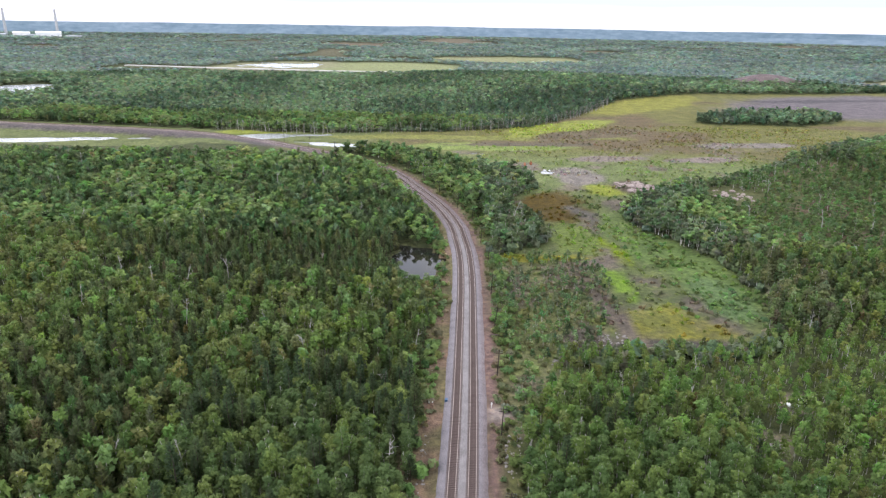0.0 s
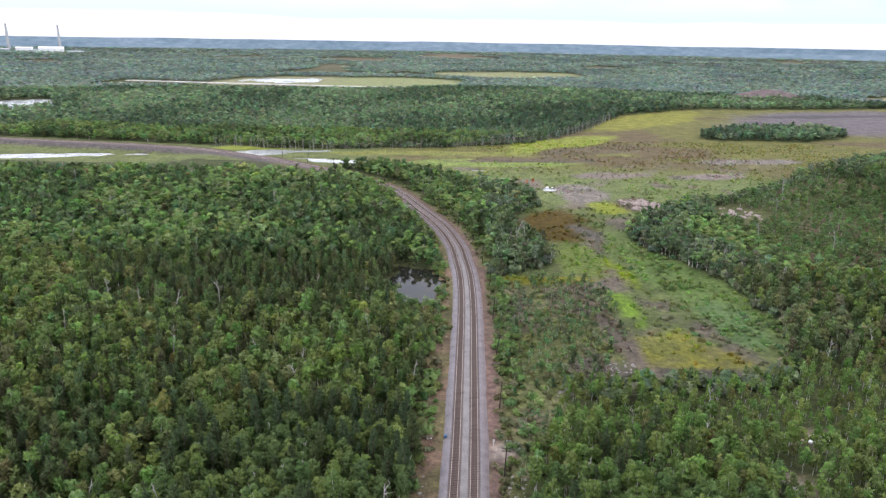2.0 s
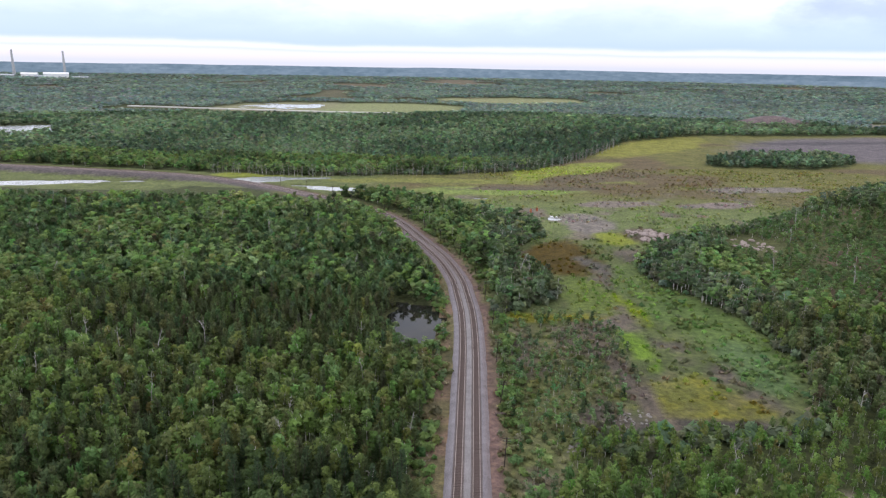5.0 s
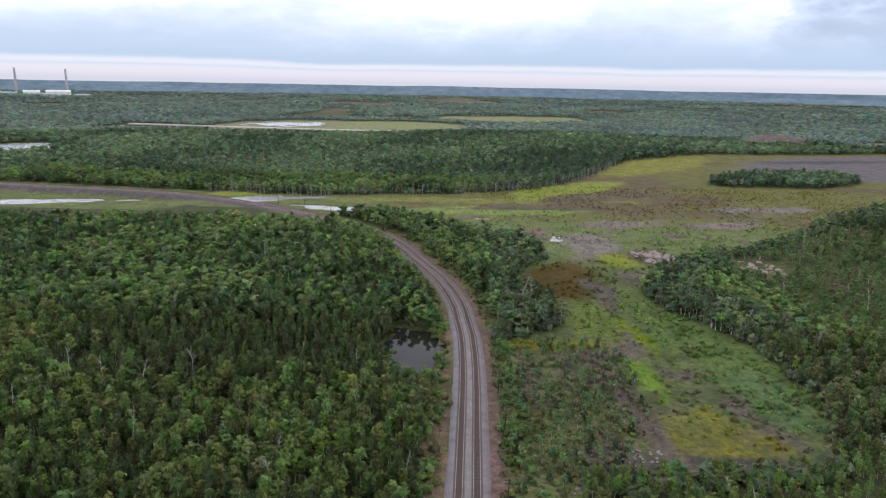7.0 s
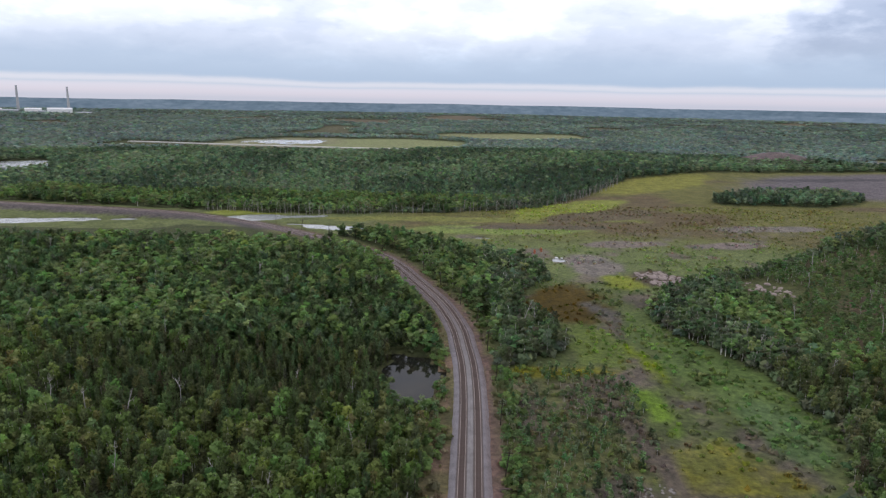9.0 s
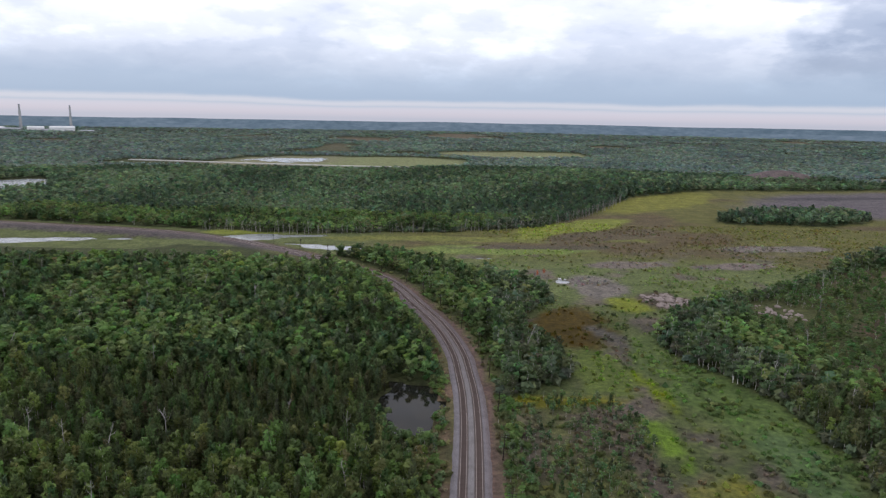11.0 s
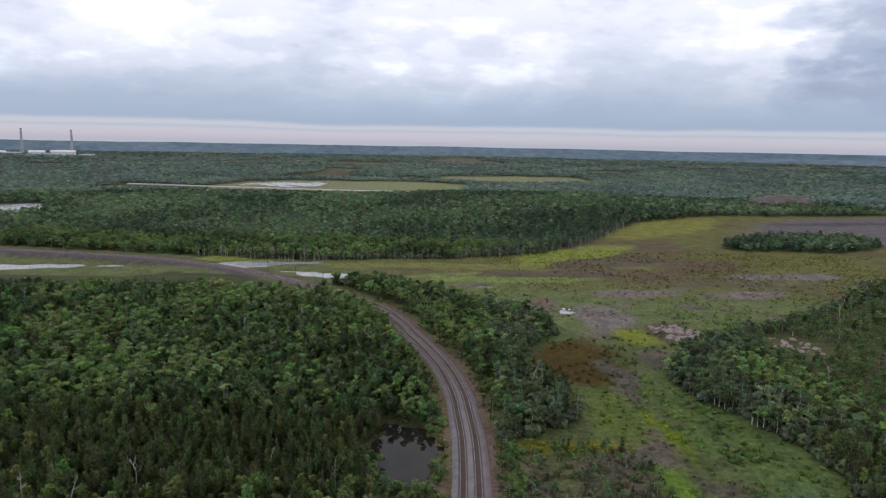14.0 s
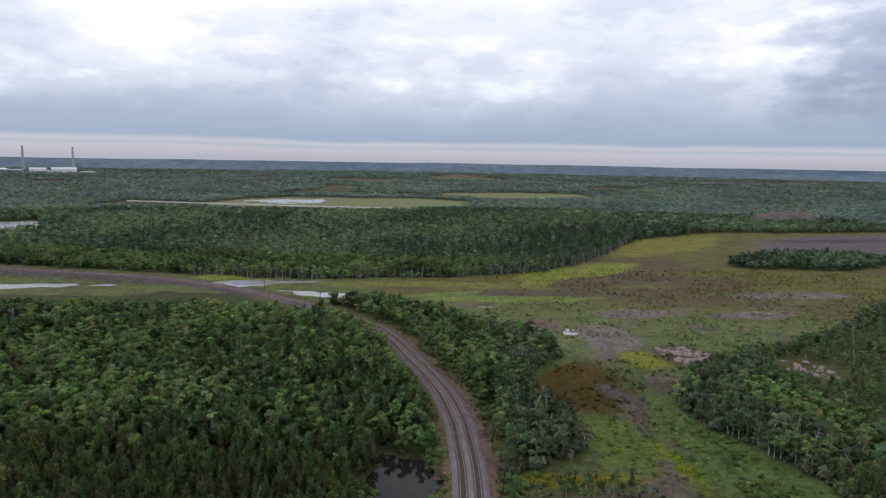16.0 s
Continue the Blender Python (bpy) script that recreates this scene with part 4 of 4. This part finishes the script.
planted("bushes", BX[sel], BY[sel], floor_at(BX[sel], BY[sel]), np.full(sel.sum(), 4), 0.20, 5, "low green willow and alder bushes", ur,
        0.4 * np.array((0.080, 0.108, 0.046)) + 0.6 * B["col"][sel] * np.array((0.72, 0.80, 0.72)), False, None, (0.28, 0.85), "bushes")
# thickets along the marsh's rim, which close the wood towards the ground
EX, EY = scatter(-120, 330, 165, 640, 1.9, ur)
EW = land(EX, EY)
by_marsh = np.zeros(len(EX), bool)
for a in range(8):
    by_marsh |= inside(MARSH, EX + 6 * math.cos(a * math.pi / 4), EY + 6 * math.sin(a * math.pi / 4))
sel = by_marsh & (ur.random(len(EX)) < 0.55) & (EW["wet"] < 0.1) & (EW["shrub"] < 0.5) & (np.abs(EW["off"]) > 10) & (EW["wood"] > 0.5)
planted("rim_thicket", EX[sel], EY[sel], floor_at(EX[sel], EY[sel]), np.full(sel.sum(), 4), 0.32, 5, "grey-green willow thicket along the marsh's rim", ur,
        np.tile((0.082, 0.104, 0.055), (sel.sum(), 1)), False, None, (0.9, 2.2), "thicket")
VX, VY = scatter(-40, 30, 96, 420, 1.7, ur)
VW = land(VX, VY)
voff = VW["off"]
rich = 0.30 + 0.9 * fbm(VX, VY, 11, 3, 94)
chance = np.where((voff > -13) & (voff < -7.5), rich * np.where(VY > 190, 1.0, 0.85), 0) + np.where((voff > 9) & (voff < 15), rich * 0.8, 0)
chance += (VW["shrub"] > 0.5) * (voff < -7.5) * np.where(VY < 226, 0.2, 0.45)
sel = (ur.random(len(VX)) < chance) & (VW["wet"] < 0.06)
planted("verge_bushes", VX[sel], VY[sel], floor_at(VX[sel], VY[sel]), np.full(sel.sum(), 4), 0.5, 5, "fresh green bushes along the railway verges and pond", ur,
        np.tile((0.078, 0.116, 0.038), (sel.sum(), 1)), False, None, (0.5, 1.6), "bushes")
SX, SY = scatter(0, 330, 160, 640, 2.3, ur)
Q = land(SX, SY)
sel = (Q["marsh"] > 0.5) & (ur.random(len(SX)) < 0.25 + 0.6 * fbm(SX, SY, 25, 3, 93)) & (Q["wet"] < 0.1) & (Q["off"] > 9)
planted("sedge", SX[sel], SY[sel], floor_at(SX[sel], SY[sel]), np.full(sel.sum(), 5), 0.4, 5, "tufts of green and ochre marsh sedge", ur,
        Q["col"][sel] * np.array((0.80, 0.90, 0.78)), False, None, (0.6, 1.9), "sedge")

# ---- dead trees ----
def dead_tree(seed):
    r = np.random.default_rng(seed)
    pieces, ends = trunk_parts(r.uniform(6.5, 9.5), r, 0.35, 0.5, 7, 0.14)
    for e in ends[:5]:
        pieces.append(stick(e, e + r.normal(0, 0.4, 3) + np.array((0, 0, 0.7)), 0.03, 0.012, 3))
    root = tagged(new("dead_birch"), "bare bleached dead birch standing at the wood's edge", "dead tree", "dead birches")
    part("trunk", make_mesh("trunk", *join(pieces), [DEAD_WOOD]), root)
    return root


dead = [dead_tree(500 + i) for i in range(6)]
spots = []
edge = spline([(-215, 554), (-130, 551), (-22, 579), (42, 613), (86, 672), (150, 800)], 1.6)
for px, py in edge:
    if ur.random() < 0.7:
        spots.append((px + ur.normal(0, 1.5), py + ur.normal(-1.0, 1.8), ur.uniform(0.75, 1.25)))
DX, DY, DK = ur.uniform(-260, 200, 420), ur.uniform(100, 420, 420), ur.random(420) < 0.46
DW = land(DX, DY)["wood"] > 0.5
for px, py in zip(DX[DK & DW], DY[DK & DW]):
    if abs(px) < 0.68 * py:
        spots.append((px, py, ur.uniform(1.1, 1.42)))
for a in np.linspace(0, 2 * math.pi, 46):
    spots.append((290 + 84 * math.cos(a) * 0.93 - 40 * math.sin(a) * 0.37 + ur.normal(0, 3), 705 + 84 * math.cos(a) * 0.37 + 40 * math.sin(a) * 0.93 + ur.normal(0, 3), ur.uniform(0.7, 1.1)))
for k_, (px, py, size) in enumerate(spots[:300]):
    m = pose(px, py, float(floor_at(px, py)[0]), ur.normal(0, 5), ur.normal(0, 5), ur.uniform(0, 360)) @ Matrix.Scale(size, 4)
    if k_ < len(dead):
        dead[k_].matrix_basis = m
    else:
        copy_thing(dead[k_ % len(dead)], m)

# ---- a few rust-red dying trees ----
def rusty_tree(x, y, size, seed):
    r = np.random.default_rng(seed)
    v, pieces = tree_shape("birch", r, 0.55)
    root = tagged(new("dying_tree"), "small dying tree with rust-red leaves by the marsh", "tree", "rust-red trees")
    part("trunk", make_mesh("trunk", *join(pieces), [DEAD_WOOD]), root)
    part("crown", leaf_mesh("crown", v, (0.26, 0.085, 0.040)), root)
    root.matrix_basis = pose(x, y, float(floor_at(x, y)[0]), 0, 0, 40 * seed) @ Matrix.Scale(size, 4)


for k_, (px, py, size) in enumerate(((34, 428, 0.62), (30, 424, 0.5), (128, 262, 0.8), (104, 150, 0.45))):
    rusty_tree(px, py, size, 700 + k_)

# ---- poles along the line ----
def pole_thing():
    root = tagged(new("utility_pole"), "dark tarred wooden line pole with a crossarm", "utility pole", "poles along the railway")
    part("pole", make_mesh("pole", *stick((0, 0, -0.8), (0, 0, 7.4), 0.15, 0.10, 8), [POLE_WOOD]), root)
    for z_ in (6.9, 6.3):
        bm = bmesh.new()
        bmesh.ops.create_cube(bm, size=1, matrix=Matrix.Translation((0, 0.13, z_)) @ Matrix.Diagonal((1.9, 0.1, 0.12, 1)))
        bmesh.ops.bevel(bm, geom=list(bm.edges), offset=0.012, segments=1, affect="EDGES")
        arm = part("crossarm", bm_mesh("crossarm", bm, [POLE_WOOD]), root)
        for x_ in (-0.85, -0.45, 0.45, 0.85):
            part("insulator", make_mesh("insulator", *join([stick((x_, 0.13, z_ + 0.05), (x_, 0.13, z_ + 0.16), 0.02, 0.02, 6), stick((x_, 0.13, z_ + 0.12), (x_, 0.13, z_ + 0.24), 0.05, 0.03, 6)]), [GLASS]), arm)
    return root


pole = pole_thing()
run = np.r_[0, np.cumsum(np.hypot(*np.diff(AXIS, axis=0).T))]
start = float(np.interp(130, AXIS[:200, 1], run[:200]))
for k_ in range(-1, 16):
    s_ = start + 27.6 * k_
    px, py, sx, sy = (float(np.interp(s_, run, a_)) for a_ in (AXIS[:, 0], AXIS[:, 1], SIDE[:, 0], SIDE[:, 1]))
    px, py = px + sx * 8.1, py + sy * 8.1
    m = pose(px, py, float(floor_at(px, py)[0]), ur.normal(0, 1.5), ur.normal(3.5, 2.5), math.degrees(math.atan2(sy, sx)))
    if k_ < 0:
        pole.matrix_basis = m
    else:
        copy_thing(pole, m)

# ---- rocks ----
def rock_mesh(seed, mat):
    bm = bmesh.new()
    bmesh.ops.create_icosphere(bm, subdivisions=2, radius=0.5)
    for v in bm.verts:
        d = noise.noise(v.co * 2.3 + Vector((seed * 7.1, 0, 0))) * 0.22 + noise.noise(v.co * 5.0 + Vector((0, seed * 3.3, 0))) * 0.07
        v.co *= 1 + d
        v.co.z = max(v.co.z, -0.22) * 0.75
    return bm_mesh("boulder", bm, [mat])


ROCKS = {"grey": [rock_mesh(i, ROCK) for i in range(4)], "pink": [rock_mesh(10 + i, PINK_ROCK) for i in range(4)], "white": [rock_mesh(20, WHITE)]}


def boulders(kind, cx, cy, rx, ry, turn, count, lo, hi, label, group):
    c_, s_ = math.cos(radians(turn)), math.sin(radians(turn))
    for _ in range(count):
        a, d = ur.uniform(0, 2 * math.pi), math.sqrt(ur.random())
        u_, v_ = rx * d * math.cos(a), ry * d * math.sin(a)
        px, py = cx + u_ * c_ - v_ * s_, cy + u_ * s_ + v_ * c_
        size = lo * (hi / lo) ** ur.random()
        ob = new("boulder", ROCKS[kind][ur.integers(len(ROCKS[kind]))])
        ob.matrix_basis = pose(px, py, float(floor_at(px, py)[0]) + 0.05 * size, ur.normal(0, 8), ur.normal(0, 8), ur.uniform(0, 360)) @ Matrix.Diagonal((size * ur.uniform(0.8, 1.5), size, size * ur.uniform(0.55, 0.95), 1))
        tagged(ob, label, "rock", group)


boulders("grey", 40, 183, 6.5, 4, 30, 46, 0.35, 1.0, "grey broken rock in a rubble heap by the marsh", "rubble heap")
boulders("pink", 90, 382, 12, 14, 20, 78, 1.0, 3.8, "pinkish grey rock of the marsh outcrop", "marsh outcrop")
boulders("pink", 137, 363, 9, 13, 20, 36, 0.9, 3.0, "pinkish grey rock in a clearing", "clearing rocks")
boulders("white", 79, 150, 3.2, 2, 0, 9, 0.7, 2.0, "pale bleached rock in a small clearing", "pale rocks")
boulders("grey", 66, 132, 2.4, 4, 0, 12, 0.5, 1.4, "grey rock in a small clearing", "small clearing rocks")
boulders("grey", 10.2, 123, 2.2, 9, 0, 42, 0.25, 0.8, "grey rubble on the railway verge", "verge rubble")
boulders("grey", -9.2, 122, 1.6, 14, 0, 22, 0.2, 0.7, "grey stone on the earthy verge", "verge stones")
boulders("pink", -9.4, 165, 1.5, 26, 0, 22, 0.2, 0.6, "reddish stone on the earthy verge", "reddish verge stones")
boulders("white", -8.9, 143.5, 0.1, 0.1, 0, 1, 1.2, 1.25, "pale boulder on the earthy verge", "pale boulder")
boulders("white", 9.9, 141.5, 0.1, 0.1, 0, 1, 0.9, 1.0, "pale boulder beside the gravel pad", "pale boulders")
boulders("white", 44, 421, 4, 5, 20, 8, 0.6, 1.6, "pale boulder beside the marsh pool", "pool boulders")
boulders("grey", 24, 166, 3, 2, 0, 14, 0.4, 1.1, "grey rock among bushes", "bush rocks")

# ---- trackside marker, box and timber stack ----
marker = tagged(new("track_marker"), "white painted trackside marker post on the gravel pad", "marker post")
marker.matrix_basis = pose(5.5, 142, 0.0)
part("post", make_mesh("post", *stick((0, 0, -0.4), (0, 0, 1.5), 0.09, 0.08, 8), [PLASTER]), marker)
bm = bmesh.new()
bmesh.ops.create_cube(bm, size=1, matrix=Matrix.Translation((0, -0.11, 1.25)) @ Matrix.Diagonal((0.4, 0.04, 0.55, 1)))
part("plate", bm_mesh("plate", bm, [PLASTER]), marker)
box = tagged(new("track_box"), "small dark blue equipment box on the ballast shoulder", "equipment box")
box.matrix_basis = pose(-5.2, 143.7, 0.0)
bm = bmesh.new()
bmesh.ops.create_cube(bm, size=1, matrix=Matrix.Translation((0, 0, 0.45)) @ Matrix.Diagonal((0.55, 0.8, 0.75, 1)))
bmesh.ops.bevel(bm, geom=list(bm.edges), offset=0.03, segments=2, affect="EDGES")
part("case", bm_mesh("case", bm, [BLUE_PAINT]), box)
bm = bmesh.new()
bmesh.ops.create_cube(bm, size=1, matrix=Matrix.Translation((0, 0, 0.86)) @ Matrix.Diagonal((0.66, 0.92, 0.07, 1)))
part("lid", bm_mesh("lid", bm, [BLUE_PAINT]), box)
stack_ = tagged(new("timber_stack"), "stack of old dark sleepers beside the track", "timber stack")
stack_.matrix_basis = pose(6.9, 180.8, 0.12, 0, 0, 12)
for row in range(3):
    for k_ in range(4 - row):
        ob = part("old_sleeper", sleeper_me, stack_)
        ob.matrix_basis = pose(ur.normal(0, 0.06), (k_ - (3 - row) / 2) * 0.27, 0.1 + 0.165 * row)
# ---- the smelter on the far rise ----
def chimney(x, y, h, r0):
    z = float(floor_at(x, y)[0])
    root = tagged(new("chimney"), "tall tapered grey concrete smelter chimney", "chimney", "smelter chimneys")
    root.matrix_basis = pose(x, y, z)
    part("shaft", make_mesh("shaft", *stick((0, 0, -2), (0, 0, h), r0, r0 * 0.5, 24), [CONCRETE]), root)
    part("rim", make_mesh("rim", *stick((0, 0, h - 2.5), (0, 0, h + 0.4), r0 * 0.56, r0 * 0.55, 20), [GREY_SHEET]), root, "darker rim ring")


def shed(x, y, lx, ly, h, turn, mat, label, arched):
    """A long hall with walls, a pitched or arched roof, and doors along its front."""
    z = float(floor_at(x, y)[0])
    root = tagged(new("industrial_hall"), label, "building", "smelter buildings")
    root.matrix_basis = pose(x, y, z, 0, 0, turn)
    bm = bmesh.new()
    bmesh.ops.create_cube(bm, size=1, matrix=Matrix.Translation((0, 0, h * 0.34 - 1)) @ Matrix.Diagonal((lx, ly, h * 0.68 + 2, 1)))
    part("wall", bm_mesh("wall", bm, [mat]), root)
    n = 10 if arched else 2
    a = np.linspace(0, math.pi, n + 1)
    prof = np.column_stack([-np.cos(a) * (ly / 2 + 0.6), h * 0.68 + 0.003 + np.sin(a) * h * 0.32])
    v = np.vstack([np.column_stack([np.full(n + 1, sx * (lx / 2 + 0.6)), prof]) for sx in (-1, 1)])
    bm = bmesh.new()
    vs = [bm.verts.new(p) for p in v]
    for i in range(n):
        bm.faces.new((vs[i], vs[i + 1], vs[n + 2 + i], vs[n + 1 + i]))
    bm.faces.new(vs[:n + 1]), bm.faces.new(vs[n + 1:]), bm.faces.new((vs[0], vs[n], vs[2 * n + 1], vs[n + 1]))
    part("roof", bm_mesh("roof", bm, [mat]), root)
    for k_ in range(max(2, int(lx / 16))):
        bm = bmesh.new()
        bmesh.ops.create_cube(bm, size=1, matrix=Matrix.Translation((-lx / 2 + (k_ + 0.5) * lx / max(2, int(lx / 16)), -ly / 2 - 0.1, h * 0.2)) @ Matrix.Diagonal((5, 0.3, h * 0.4, 1)))
        part("door", bm_mesh("door", bm, [GREY_SHEET]), root, "grey roller door")


chimney(-1522, 2493, 94, 5.6)
chimney(-1731, 2517, 94, 6.0)
shed(-1510, 2420, 78, 30, 21, 30, WHITE, "large white sheet-metal smelter hall", True)
shed(-1622, 2440, 52, 26, 17, 30, WHITE, "white sheet-metal smelter hall with arched roof", True)
shed(-1570, 2450, 60, 22, 9, 30, GREY_SHEET, "low grey smelter building", False)
shed(-1720, 2430, 80, 22, 10, 30, GREY_SHEET, "long low grey smelter building", False)
shed(-1440, 2450, 50, 20, 9, 30, GREY_SHEET, "small grey works building", False)
shed(-1790, 2470, 46, 20, 12, 30, WHITE, "pale works building beside a chimney", False)


# ---- the far gravel road ----
def far_road(points, wide):
    p = spline(points, 12)
    d = np.gradient(p, axis=0)
    d /= np.hypot(*d.T)[:, None]
    s_ = np.column_stack([d[:, 1], -d[:, 0]])
    l_, r_ = p - s_ * wide / 2, p + s_ * wide / 2
    v = np.vstack([np.column_stack([e, floor_at(e[:, 0], e[:, 1]) + h_]) for e, h_ in ((l_, -0.5), (l_, 1.6), (r_, 1.6), (r_, -0.5))])
    n = len(p)
    i = np.arange(n - 1)
    q_ = np.vstack([np.column_stack([i + a_ * n, i + 1 + a_ * n, i + 1 + (a_ + 1) * n, i + (a_ + 1) * n]) for a_ in range(3)])
    tagged(new("road", make_mesh("road", v, q_, [SAND_ROAD])), "pale gravel causeway crossing far flats", "road", kind="structure")


far_road([(-665, 1292), (-529, 1286), (-420, 1277), (-260, 1262), (-130, 1266)], 13)
